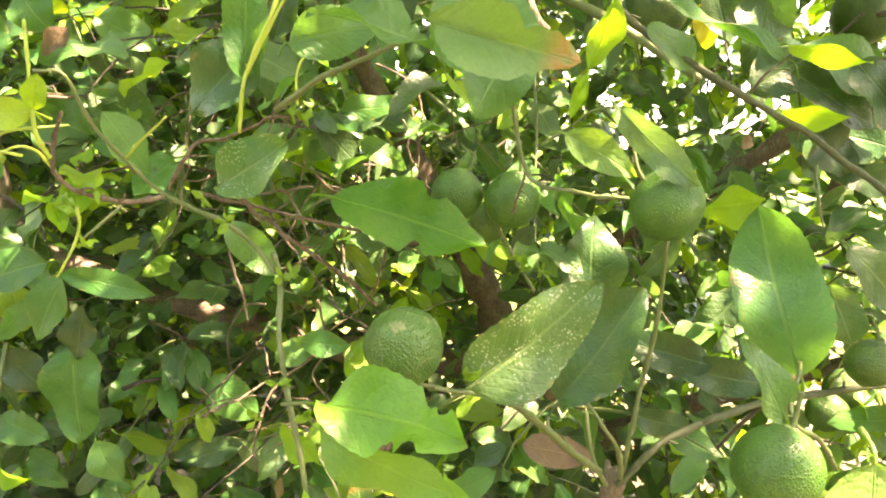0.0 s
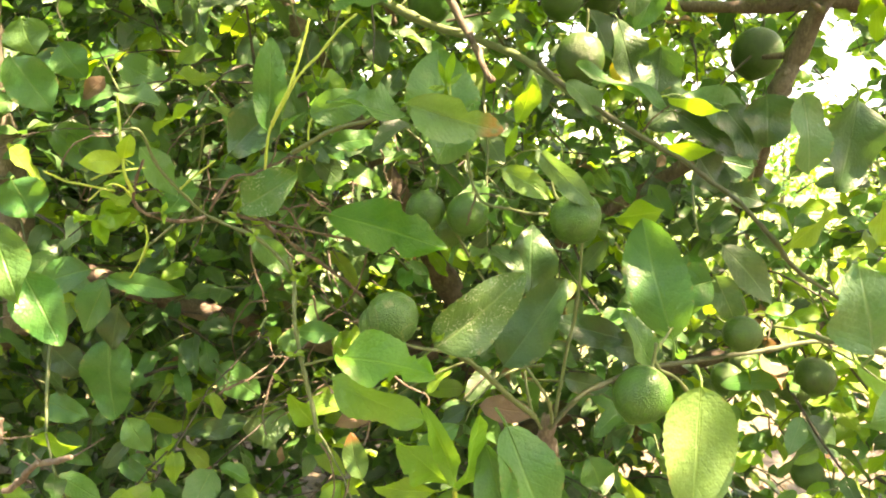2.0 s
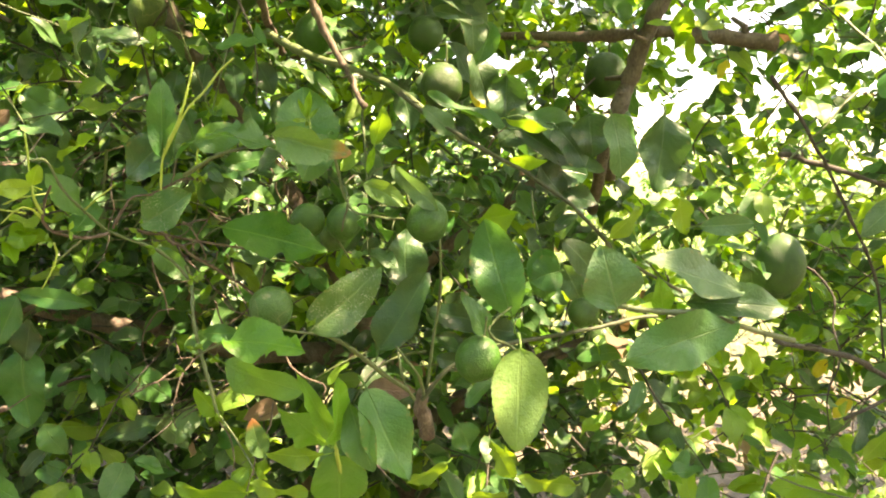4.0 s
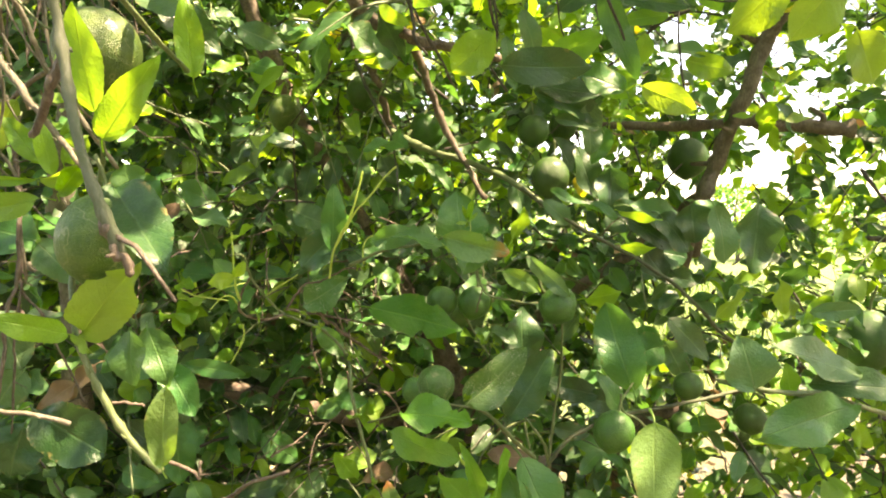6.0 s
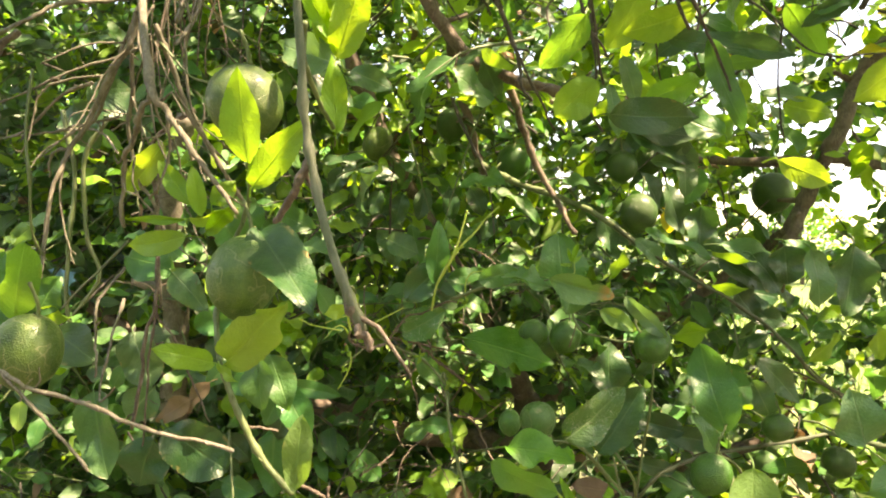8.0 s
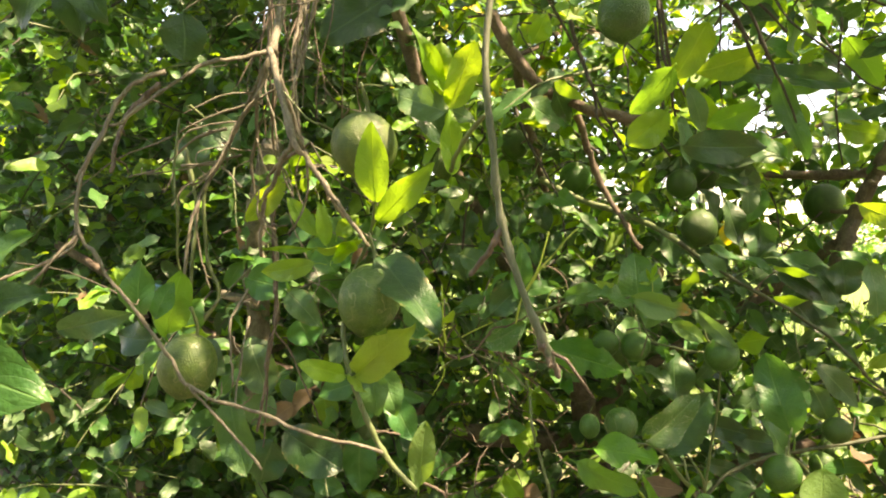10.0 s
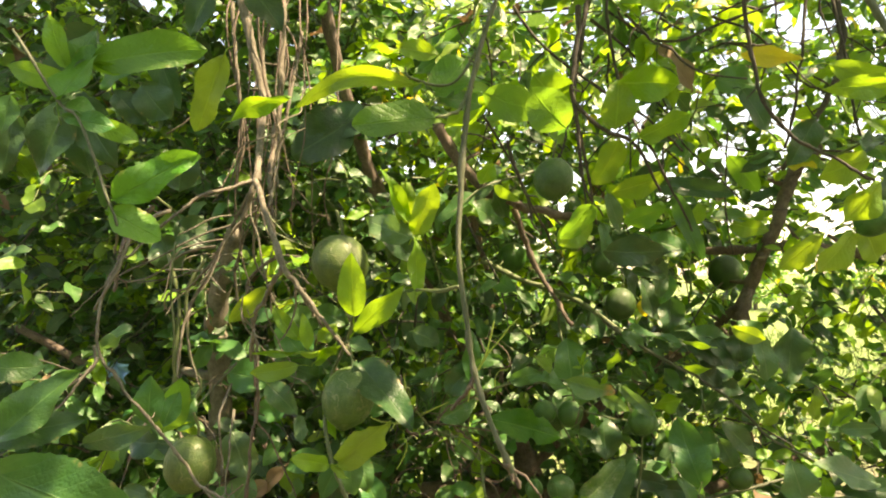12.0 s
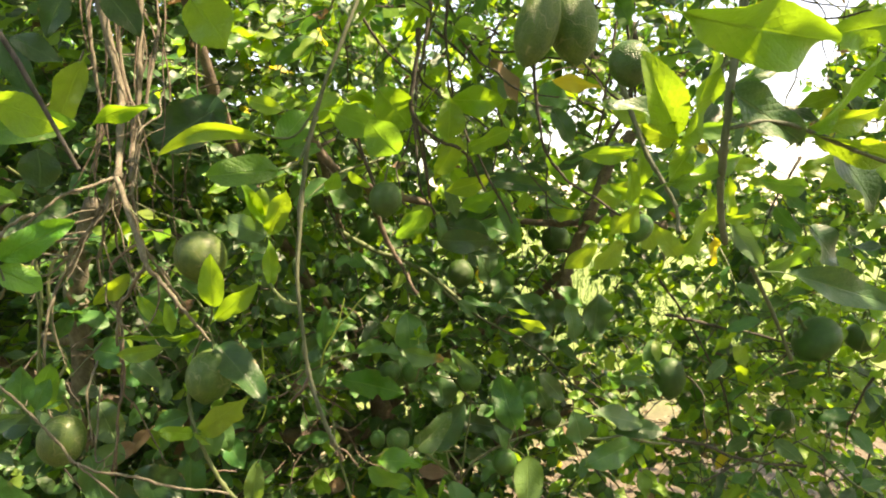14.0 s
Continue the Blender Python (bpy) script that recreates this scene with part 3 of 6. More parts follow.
leaf(shoot_c, (-0.359, 0.300, 1.417), (-0.382, 0.300, 1.363), 0.0261, YOUNG, 40, 0.1)
lime((-0.361, 0.245, 1.382), 0.0388, 0.0449, (0.15, 0.1, 1), 'pale', 'pale green speckled lime hanging behind leaves')
lime((-0.374, 0.290, 1.580), 0.0439, 0.0439, (0.1, 0, 1), 'pale', 'large pale green lime behind young leaves')
lime((-0.580, 0.220, 1.301), 0.0351, 0.0398, (0.3, 0, 1), 'pale', 'pale green lime with a russet scar')
# near hanging shoot
twig([(-0.126, -0.060, 1.966), (-0.149, -0.070, 1.905), (-0.188, -0.090, 1.809), (-0.210, -0.100, 1.733), (-0.222, -0.110, 1.638), (-0.227, -0.120, 1.572), (-0.221, -0.130, 1.506), (-0.215, -0.135, 1.460), (-0.201, -0.150, 1.413), (-0.185, -0.155, 1.375)], 0.0029, 0.0025, STEM_GREY, 'long hanging grey-green shoot with a dry tip')
shoot_e = twig([(-0.192, -0.152, 1.389), (-0.186, -0.155, 1.378), (-0.181, -0.156, 1.366)], 0.0030, 0.0020, BARK, 'dry brown tip')
shoot_e = twig([(-0.215, -0.135, 1.461), (-0.224, -0.130, 1.446), (-0.237, -0.120, 1.429)], 0.0026, 0.0017, BARK)
shoot_e = twig([(-0.226, -0.100, 1.543), (-0.240, -0.030, 1.538), (-0.252, 0.100, 1.538), (-0.258, 0.200, 1.537)], 0.0020, 0.0021, STEM)
leaf(shoot_e, (-0.258, 0.220, 1.535), (-0.259, 0.230, 1.611), 0.0270, YOUNG, 10, 0.1)
leaf(shoot_e, (-0.261, 0.240, 1.618), (-0.230, 0.229, 1.688), 0.0410, YELLOWISH, 10, 0.1)
leaf(shoot_e, (-0.261, 0.240, 1.628), (-0.306, 0.240, 1.715), 0.0188, YOUNG, 30, 0.1)
leaf(shoot_e, (-0.262, 0.240, 1.613), (-0.339, 0.280, 1.649), 0.0400, PALE, -20, 0.15)
shoot_e = twig([(-0.197, -0.090, 1.771), (-0.218, -0.100, 1.721), (-0.230, -0.110, 1.710), (-0.245, -0.126, 1.703)], 0.0023, 0.0014, STEM)
leaf(shoot_e, (-0.245, -0.120, 1.704), (-0.324, -0.130, 1.697), 0.0382, BRIGHT, 10, 0.08)
leaf(shoot_e, (-0.264, -0.100, 1.742), (-0.379, -0.100, 1.722), 0.0192, YELLOWISH, 20, -0.1, bend=0.16)
leaf(shoot_e, (-0.244, -0.090, 1.734), (-0.208, -0.070, 1.782), 0.0390, BRIGHT, 0, 0.1)
shoot_e = twig([(-0.194, -0.090, 1.789), (-0.226, -0.090, 1.746), (-0.267, -0.100, 1.748), (-0.273, -0.100, 1.759)], 0.0018, 0.0011, STEM)
leaf(shoot_e, (-0.238, -0.080, 1.778), (-0.282, -0.060, 1.793), 0.0179, YELLOWISH, 30, 0.1)
leaf(shoot_e, (-0.238, -0.100, 1.729), (-0.189, -0.050, 1.734), 0.0155, MID, 40, 0.1)
# leaves of the near twig at the upper corner
shoot_f = twig([(-0.576, -0.220, 1.750), (-0.542, -0.220, 1.694), (-0.521, -0.230, 1.675), (-0.496, -0.240, 1.614), (-0.489, -0.240, 1.593), (-0.500, -0.220, 1.576)], 0.0013, 0.0009, STEM_GREY, 'thin grey-green twig with fresh leaves')
leaf(shoot_f, (-0.525, -0.200, 1.730), (-0.437, -0.200, 1.744), 0.0333, BRIGHT, 10, 0.12)
leaf(shoot_f, (-0.525, -0.200, 1.730), (-0.502, -0.200, 1.723), 0.0119, FRESH, 10, 0.1)
leaf(shoot_f, (-0.492, -0.240, 1.614), (-0.432, -0.240, 1.649), 0.0283, BRIGHT, 15, 0.08)
leaf(shoot_f, (-0.495, -0.240, 1.606), (-0.461, -0.230, 1.586), 0.0276, BRIGHT, -10, 0.1)
leaf(shoot_f, (-0.542, -0.220, 1.694), (-0.519, -0.200, 1.747), 0.0341, BRIGHT, -20, 0.1)
leaf(shoot_f, (-0.542, -0.220, 1.690), (-0.513, -0.200, 1.687), 0.0224, MID, -20, 0.1)
leaf(shoot_f, (-0.526, -0.200, 1.682), (-0.492, -0.200, 1.668), 0.0156, FRESH, -20, 0.1)
leaf(tree, (-0.540, 0.260, 1.897), (-0.603, 0.280, 1.795), 0.0494, YELLOWISH, 15, 0.1)
leaf(tree, (-0.533, 0.260, 1.795), (-0.441, 0.270, 1.831), 0.0291, YOUNG, 20, -0.1, bend=-0.1)
leaf(tree, (-0.362, 0.500, 1.859), (-0.481, 0.500, 1.791), 0.1063, DARK, 0, 0.1)
leaf(tree, (-0.393, 0.500, 1.820), (-0.357, 0.500, 1.891), 0.0855, DARK, 0, 0.1)
leaf(tree, (-0.588, -0.220, 1.415), (-0.462, -0.240, 1.368), 0.0627, MID, 5, 0.06)
leaf(twig_b, (-0.678, 0.120, 1.357), (-0.592, 0.100, 1.377), 0.0298, PALE, 20, 0.1)
leaf(tree, (-0.725, 0.000, 1.388), (-0.635, 0.030, 1.405), 0.0374, DARK, 0, 0.1)
leaf(tree, (-0.701, -0.020, 1.395), (-0.631, 0.000, 1.462), 0.0464, MID, 0, 0.1)
leaf(twig_b, (-0.622, 0.180, 1.365), (-0.615, 0.170, 1.433), 0.0397, MID, 0, 0.1)
leaf(twig_b, (-0.603, 0.180, 1.362), (-0.585, 0.190, 1.406), 0.0295, MID, 0, 0.1)
leaf(tree, (-0.721, 0.000, 1.467), (-0.675, 0.020, 1.466), 0.0338, MID, 0, 0.1)
leaf(tree, (-0.617, 0.200, 1.336), (-0.669, 0.220, 1.339), 0.0439, DARK, 0, 0.1)
leaf(tree, (-0.644, 0.300, 1.328), (-0.599, 0.280, 1.411), 0.0490, FRESH, 0, 0.1)
leaf(tree, (-0.630, 0.320, 1.328), (-0.606, 0.320, 1.375), 0.0416, MID, 0, 0.1)
leaf(tree, (-0.635, 0.330, 1.333), (-0.594, 0.320, 1.324), 0.0270, YOUNG, 0, 0.1)
leaf(tree, (-0.589, 0.480, 1.288), (-0.555, 0.460, 1.211), 0.0607, PALE, 10, 0.15)
leaf(tree, (-0.549, 0.460, 1.211), (-0.579, 0.450, 1.166), 0.0518, PALE, -10, 0.15)
leaf(tree, (-0.572, 0.340, 1.233), (-0.537, 0.300, 1.138), 0.0550, MID, 10, 0.1)
leaf(tree, (-0.588, 0.460, 1.396), (-0.514, 0.440, 1.378), 0.0625, MID, 0, 0.1)
leaf(tree, (-0.668, 0.420, 1.294), (-0.604, 0.400, 1.260), 0.0598, DARK, 0, 0.1)
leaf(tree, (-0.737, 0.640, 1.680), (-0.662, 0.640, 1.628), 0.0737, DARK, 0, 0.1)
leaf(tree, (-0.776, 0.660, 1.655), (-0.737, 0.660, 1.579), 0.0731, DARK, 0, 0.1)
leaf(tree, (-0.371, 0.400, 1.270), (-0.340, 0.380, 1.201), 0.0438, MID, 0, 0.1)
leaf(tree, (-0.357, 0.420, 1.221), (-0.318, 0.400, 1.159), 0.0448, MID, 0, 0.1)
leaf(tree, (-0.515, 0.420, 1.167), (-0.425, 0.400, 1.114), 0.0747, DARK, 0, 0.1)
leaf(tree, (-0.539, 0.440, 1.146), (-0.562, 0.440, 1.076), 0.0695, DARK, 0, 0.1)
leaf(tree, (-0.518, 0.440, 1.378), (-0.464, 0.420, 1.326), 0.0428, PALE, 0, 0.1)
leaf(tree, (-0.551, 0.600, 1.162), (-0.609, 0.600, 1.125), 0.0364, DRY, 0, 0.2)
leaf(tree, (-0.519, 0.600, 1.190), (-0.564, 0.600, 1.139), 0.0291, DRY, 20, 0.2)
leaf(tree, (-0.317, 0.300, 1.643), (-0.250, 0.300, 1.580), 0.0405, DARK, -10, 0.1)
leaf(tree, (-0.271, 0.220, 1.693), (-0.275, 0.220, 1.632), 0.0340, YELLOWISH, 10, 0.1)
leaf(tree, (-0.296, 0.600, 1.701), (-0.223, 0.600, 1.670), 0.0364, PALE, 20, 0.1)
# front branch with the scarred lime
branch_g = twig([(0.147, 0.560, 1.032), (0.113, 0.520, 1.068), (0.083, 0.480, 1.105), (0.055, 0.440, 1.137), (0.032, 0.410, 1.154), (0.010, 0.400, 1.160), (-0.006, 0.390, 1.167)], 0.0034, 0.0012, STEM, 'green fruiting branch')
leaf(branch_g, (0.023, 0.405, 1.159), (0.107, 0.420, 1.228), 0.0558, SPOTTED, 8, 0.05)
leaf(branch_g, (-0.060, 0.360, 1.163), (0.020, 0.325, 1.161), 0.0428, BRIGHT, -25, 0.1, bite=0.5)
leaf(branch_g, (-0.075, 0.420, 1.123), (0.012, 0.380, 1.089), 0.0404, FRESH, -20, 0.12)
shoot_e = twig([(-0.104, 0.440, 1.131), (-0.079, 0.400, 1.148), (-0.060, 0.360, 1.163)], 0.0014, 0.0010, STEM)
lime((-0.016, 0.387, 1.191), 0.0238, 0.0245, (0.5, 0.6, -0.5), 'scar', 'green lime with pale russet scars')
leaf(shoot_e, (0.111, 0.580, 1.088), (0.176, 0.570, 1.198), 0.0614, DARK, -20, 0.08)
leaf(shoot_e, (0.161, 0.700, 1.151), (0.164, 0.720, 1.248), 0.0692, DARK, 0, 0.05)
twig([(0.179, 0.600, 1.015), (0.189, 0.600, 1.090), (0.201, 0.600, 1.163), (0.199, 0.580, 1.244)], 0.0026, 0.0017, STEM)
twig([(0.172, 0.580, 1.016), (0.163, 0.560, 1.051), (0.144, 0.550, 1.080), (0.131, 0.550, 1.098)], 0.0023, 0.0017, STEM)
twig([(0.159, 0.580, 1.009), (0.143, 0.570, 1.040), (0.136, 0.580, 1.082)], 0.0026, 0.0015, STEM)
twig([(0.169, 0.580, 1.009), (0.205, 0.580, 1.050), (0.256, 0.600, 1.067), (0.324, 0.640, 1.072), (0.438, 0.700, 1.068), (0.517, 0.720, 1.074), (0.591, 0.740, 1.079), (0.701, 0.780, 1.063)], 0.0032, 0.0035, STEM_SHADED, 'brown-green branch running sideways')
twig([(0.180, 0.620, 0.942), (0.171, 0.600, 0.987), (0.174, 0.590, 1.015)], 0.0126, 0.0089, BARK, 'thick cut stump of a branch')
# tall leaf and dark lime
branch_i = twig([(0.293, 0.460, 1.089), (0.267, 0.440, 1.119), (0.240, 0.420, 1.136), (0.235, 0.420, 1.150), (0.259, 0.460, 1.156), (0.282, 0.500, 1.157)], 0.0020, 0.0013, STEM)
leaf(branch_i, (0.283, 0.500, 1.144), (0.252, 0.530, 1.273), 0.0663, MID, -18, 0.05)
leaf(branch_i, (0.235, 0.420, 1.135), (0.204, 0.420, 1.194), 0.0265, MID, 20, 0.1)
lime((0.214, 0.390, 1.121), 0.0264, 0.0272, (0.3, 0.1, 0.9), 'green', 'dark green lime with pitted rind')
leaf(branch_i, (0.260, 0.370, 1.136), (0.248, 0.340, 1.026), 0.0650, SUNNY, 5, 0.06)
lime((0.172, 0.505, 1.274), 0.0286, 0.0265, (-0.6, 0.1, 0.6), 'green', 'round green lime with sunlit rind')
lime((0.066, 0.630, 1.267), 0.0262, 0.0278, (0.2, -0.2, 1), 'green', 'green lime in a cluster')
lime((0.013, 0.640, 1.270), 0.0250, 0.0250, (0.5, 0, 1), 'green', 'green lime in a cluster')
lime((0.048, 0.690, 1.240), 0.0212, 0.0212, (0.2, 0, 1), 'green', 'green lime in a cluster')
lime((0.445, 0.670, 1.108), 0.0258, 0.0244, (0.2, 0, 1), 'green', 'green lime in shade behind leaves')
branch_j = twig([(0.056, 0.560, 1.356), (0.062, 0.570, 1.325), (0.071, 0.570, 1.296), (0.082, 0.560, 1.284), (0.103, 0.530, 1.281), (0.121, 0.510, 1.278), (0.141, 0.500, 1.278)], 0.0021, 0.0015, STEM, 'green stalk carrying limes')
branch_j = twig([(0.061, 0.575, 1.258), (0.066, 0.570, 1.275), (0.071, 0.570, 1.294)], 0.0012, 0.0012, BARK)
branch_j = twig([(0.054, 0.660, 1.241), (0.069, 0.660, 1.213), (0.094, 0.660, 1.174)], 0.0018, 0.0014, STEM)
leaf(branch_j, (0.091, 0.500, 1.324), (0.147, 0.500, 1.294), 0.0260, SUNNY, 20, 0.12)
leaf(branch_j, (0.128, 0.500, 1.345), (0.187, 0.480, 1.290), 0.0213, PALE, 35, -0.15)
branch_j = twig([(0.077, 0.520, 1.317), (0.097, 0.510, 1.330), (0.111, 0.500, 1.342), (0.130, 0.500, 1.345)], 0.0010, 0.0008, STEM)
leaf(branch_j, (0.107, 0.500, 1.373), (0.116, 0.480, 1.413), 0.0249, YOUNG, 15, 0.1)
leaf(branch_j, (0.105, 0.500, 1.368), (0.097, 0.500, 1.336), 0.0100, YOUNG, 15, 0.1)
leaf(branch_j, (-0.106, 0.620, 1.265), (0.041, 0.590, 1.227), 0.0664, BRIGHT, -8, 0.04, bite=0.3)
branch_j = twig([(-0.139, 0.660, 1.246), (-0.117, 0.630, 1.260), (-0.103, 0.620, 1.265)], 0.0014, 0.0010, STEM)
# tattered leaves at the top
leaf(branch_j, (-0.004, 0.380, 1.363), (-0.067, 0.360, 1.384), 0.0300, MID, 35, 0.2, fold=0.4, bite=0.7)
leaf(branch_j, (-0.006, 0.370, 1.377), (0.072, 0.350, 1.354), 0.0340, REDTIP, 25, 0.25, fold=0.45, bite=0.6)
leaf(branch_j, (0.051, 0.420, 1.380), (0.022, 0.400, 1.330), 0.0427, MID, 0, 0.1)
sprig_k = twig([(0.032, 0.400, 1.380), (0.032, 0.400, 1.393), (0.030, 0.400, 1.411)], 0.0009, 0.0005, SPRIG, 'tiny yellow-green sprig of new leaves')
leaf(sprig_k, (0.029, 0.400, 1.398), (0.034, 0.400, 1.424), 0.0081, YOUNG, 0, 0.1)
leaf(sprig_k, (0.028, 0.400, 1.397), (0.021, 0.400, 1.416), 0.0054, YOUNG, 0, 0.1)
leaf(sprig_k, (0.029, 0.400, 1.395), (0.042, 0.400, 1.407), 0.0045, YOUNG, 0, 0.1)
leaf(sprig_k, (0.028, 0.400, 1.394), (0.013, 0.400, 1.394), 0.0054, YOUNG, 0, 0.1)
twig([(-0.129, 0.520, 1.337), (-0.111, 0.500, 1.345), (-0.089, 0.480, 1.356), (-0.066, 0.460, 1.363), (-0.040, 0.420, 1.366), (-0.006, 0.380, 1.375)], 0.0028, 0.0014, STEM, 'green twig bearing tattered leaves')
twig([(-0.108, 0.500, 1.340), (-0.108, 0.500, 1.363), (-0.100, 0.500, 1.377), (-0.083, 0.500, 1.381)], 0.0013, 0.0008, SPRIG)
# knotted twig with bare tips
branch_m = twig([(-0.286, 0.470, 1.356), (-0.270, 0.480, 1.354), (-0.264, 0.500, 1.323), (-0.249, 0.520, 1.296), (-0.230, 0.540, 1.270), (-0.204, 0.540, 1.257), (-0.177, 0.540, 1.246), (-0.155, 0.545, 1.227), (-0.137, 0.545, 1.204)], 0.0013, 0.0021, STEM, 'green twig turning grey with knots')
branch_m = twig([(-0.139, 0.545, 1.221), (-0.133, 0.545, 1.197), (-0.130, 0.530, 1.152), (-0.122, 0.520, 1.113), (-0.109, 0.510, 1.068), (-0.100, 0.500, 1.028)], 0.0024, 0.0026, STEM, 'straight grey-green hanging stem')
branch_m = twig([(-0.100, 0.500, 1.028), (-0.089, 0.500, 1.008), (-0.083, 0.500, 0.980), (-0.086, 0.500, 0.958)], 0.0013, 0.0008, BARK)
branch_m = twig([(-0.256, 0.450, 1.327), (-0.267, 0.460, 1.307), (-0.276, 0.470, 1.288), (-0.273, 0.480, 1.277), (-0.261, 0.490, 1.269), (-0.248, 0.520, 1.263), (-0.228, 0.540, 1.266)], 0.0014, 0.0024, BARK, 'knotted grey twig with short spurs')
branch_m = twig([(-0.223, 0.540, 1.272), (-0.206, 0.530, 1.296), (-0.195, 0.530, 1.311), (-0.172, 0.530, 1.315), (-0.149, 0.530, 1.325), (-0.131, 0.530, 1.332), (-0.109, 0.530, 1.331)], 0.0017, 0.0012, BARK, 'brown knotty twig with dry bud scars')
branch_m = twig([(-0.247, 0.520, 1.297), (-0.224, 0.500, 1.312), (-0.198, 0.480, 1.327)], 0.0012, 0.0008, SPRIG)
branch_m = twig([(-0.263, 0.540, 1.257), (-0.280, 0.540, 1.242), (-0.297, 0.540, 1.228)], 0.0017, 0.0011, STEM)
branch_m = twig([(-0.277, 0.500, 1.259), (-0.276, 0.500, 1.242), (-0.284, 0.500, 1.222), (-0.295, 0.500, 1.204)], 0.0014, 0.0009, SPRIG)
branch_m = twig([(-0.275, 0.470, 1.288), (-0.282, 0.460, 1.301), (-0.291, 0.450, 1.302), (-0.305, 0.440, 1.287)], 0.0011, 0.0008, SPRIG)
branch_m = twig([(-0.189, 0.600, 1.265), (-0.167, 0.620, 1.241), (-0.134, 0.640, 1.212), (-0.098, 0.660, 1.182), (-0.068, 0.680, 1.149)], 0.0023, 0.0021, BARK, 'grey-brown twig behind the shoots')
branch_m = twig([(-0.228, 0.600, 1.267), (-0.188, 0.620, 1.256), (-0.145, 0.640, 1.243), (-0.082, 0.660, 1.229)], 0.0021, 0.0016, BARK)
branch_m = twig([(-0.195, 0.600, 1.232), (-0.193, 0.600, 1.205), (-0.183, 0.600, 1.174), (-0.178, 0.600, 1.148)], 0.0019, 0.0008, BARK)
leaf(branch_m, (-0.183, 0.560, 1.243), (-0.142, 0.570, 1.198), 0.0314, MID, 0, 0.1)
leaf(branch_m, (-0.206, 0.600, 1.272), (-0.139, 0.580, 1.315), 0.0532, SPOTTED, 0, 0.1)
leaf(branch_m, (-0.200, 0.530, 1.333), (-0.136, 0.520, 1.392), 0.0513, DARK, 5, 0.06)
leaf(branch_m, (-0.154, 0.520, 1.360), (-0.148, 0.510, 1.454), 0.0338, MID, 15, 0.06)
sprig_k = twig([(-0.158, 0.520, 1.319), (-0.150, 0.510, 1.361), (-0.126, 0.500, 1.406), (-0.113, 0.500, 1.448), (-0.107, 0.500, 1.470)], 0.0016, 0.0013, SPRIG, 'bare yellow-green sprig tips')
sprig_k = twig([(-0.148, 0.510, 1.363), (-0.119, 0.500, 1.412), (-0.097, 0.500, 1.436), (-0.079, 0.500, 1.459), (-0.060, 0.500, 1.476)], 0.0015, 0.0013, SPRIG)
sprig_k = twig([(-0.271, 0.460, 1.296), (-0.274, 0.450, 1.312), (-0.276, 0.450, 1.337), (-0.277, 0.450, 1.361), (-0.278, 0.450, 1.386)], 0.0016, 0.0012, SPRIG, 'upright yellow-green sprig')
leaf(sprig_k, (-0.276, 0.450, 1.326), (-0.308, 0.430, 1.325), 0.0194, YELLOWISH, 30, -0.35)
leaf(sprig_k, (-0.275, 0.450, 1.327), (-0.259, 0.440, 1.348), 0.0157, YELLOWISH, 10, 0.1)
sprig_k = twig([(-0.306, 0.450, 1.307), (-0.289, 0.450, 1.314), (-0.263, 0.470, 1.319)], 0.0010, 0.0008, SPRIG)
sprig_k = twig([(-0.284, 0.450, 1.297), (-0.306, 0.440, 1.302), (-0.325, 0.440, 1.306), (-0.339, 0.430, 1.315)], 0.0012, 0.0008, SPRIG)
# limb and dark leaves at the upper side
branch_n = twig([(0.153, 0.660, 1.456), (0.190, 0.650, 1.423), (0.229, 0.640, 1.397), (0.275, 0.635, 1.369), (0.328, 0.630, 1.341), (0.371, 0.630, 1.312), (0.408, 0.620, 1.284), (0.452, 0.620, 1.239), (0.502, 0.640, 1.196), (0.621, 0.680, 1.133)], 0.0037, 0.0029, STEM_SHADED, 'grey-green limb with nodes')
branch_n = twig([(0.347, 0.630, 1.308), (0.347, 0.620, 1.276), (0.354, 0.620, 1.250)], 0.0016, 0.0011, STEM)
branch_n = twig([(0.280, 0.630, 1.372), (0.288, 0.620, 1.387), (0.304, 0.610, 1.403)], 0.0013, 0.0010, BARK)
leaf(branch_n, (0.308, 0.620, 1.401), (0.183, 0.600, 1.441), 0.0228, MID, 30, -0.1)
leaf(branch_n, (0.306, 0.620, 1.413), (0.374, 0.600, 1.401), 0.0254, YOUNG, 30, -0.12)
leaf(branch_n, (0.229, 0.640, 1.394), (0.187, 0.640, 1.434), 0.0368, PALE, 10, 0.1)
leaf(branch_n, (0.315, 0.640, 1.357), (0.370, 0.620, 1.348), 0.0302, YOUNG, 15, 0.12)
leaf(branch_n, (0.350, 0.700, 1.402), (0.444, 0.700, 1.351), 0.0501, DARK, 0, 0.1)
leaf(branch_n, (0.396, 0.670, 1.408), (0.448, 0.660, 1.344), 0.0659, DARK, -10, 0.1)
leaf(branch_n, (0.381, 0.720, 1.343), (0.473, 0.720, 1.331), 0.0619, DARK, 0, 0.1)
leaf(branch_n, (0.405, 0.720, 1.314), (0.492, 0.720, 1.283), 0.0445, DARK, 0, 0.1)
leaf(branch_n, (0.290, 0.800, 1.543), (0.328, 0.800, 1.444), 0.0551, DARK, 0, 0.1)
leaf(branch_n, (0.191, 0.800, 1.490), (0.258, 0.800, 1.489), 0.0409, DARK, 0, 0.1)
leaf(branch_n, (0.167, 0.800, 1.478), (0.183, 0.780, 1.407), 0.0469, DARK, 0, 0.1)
leaf(branch_n, (0.522, 0.800, 1.435), (0.600, 0.800, 1.382), 0.0480, MID, 0, 0.1)
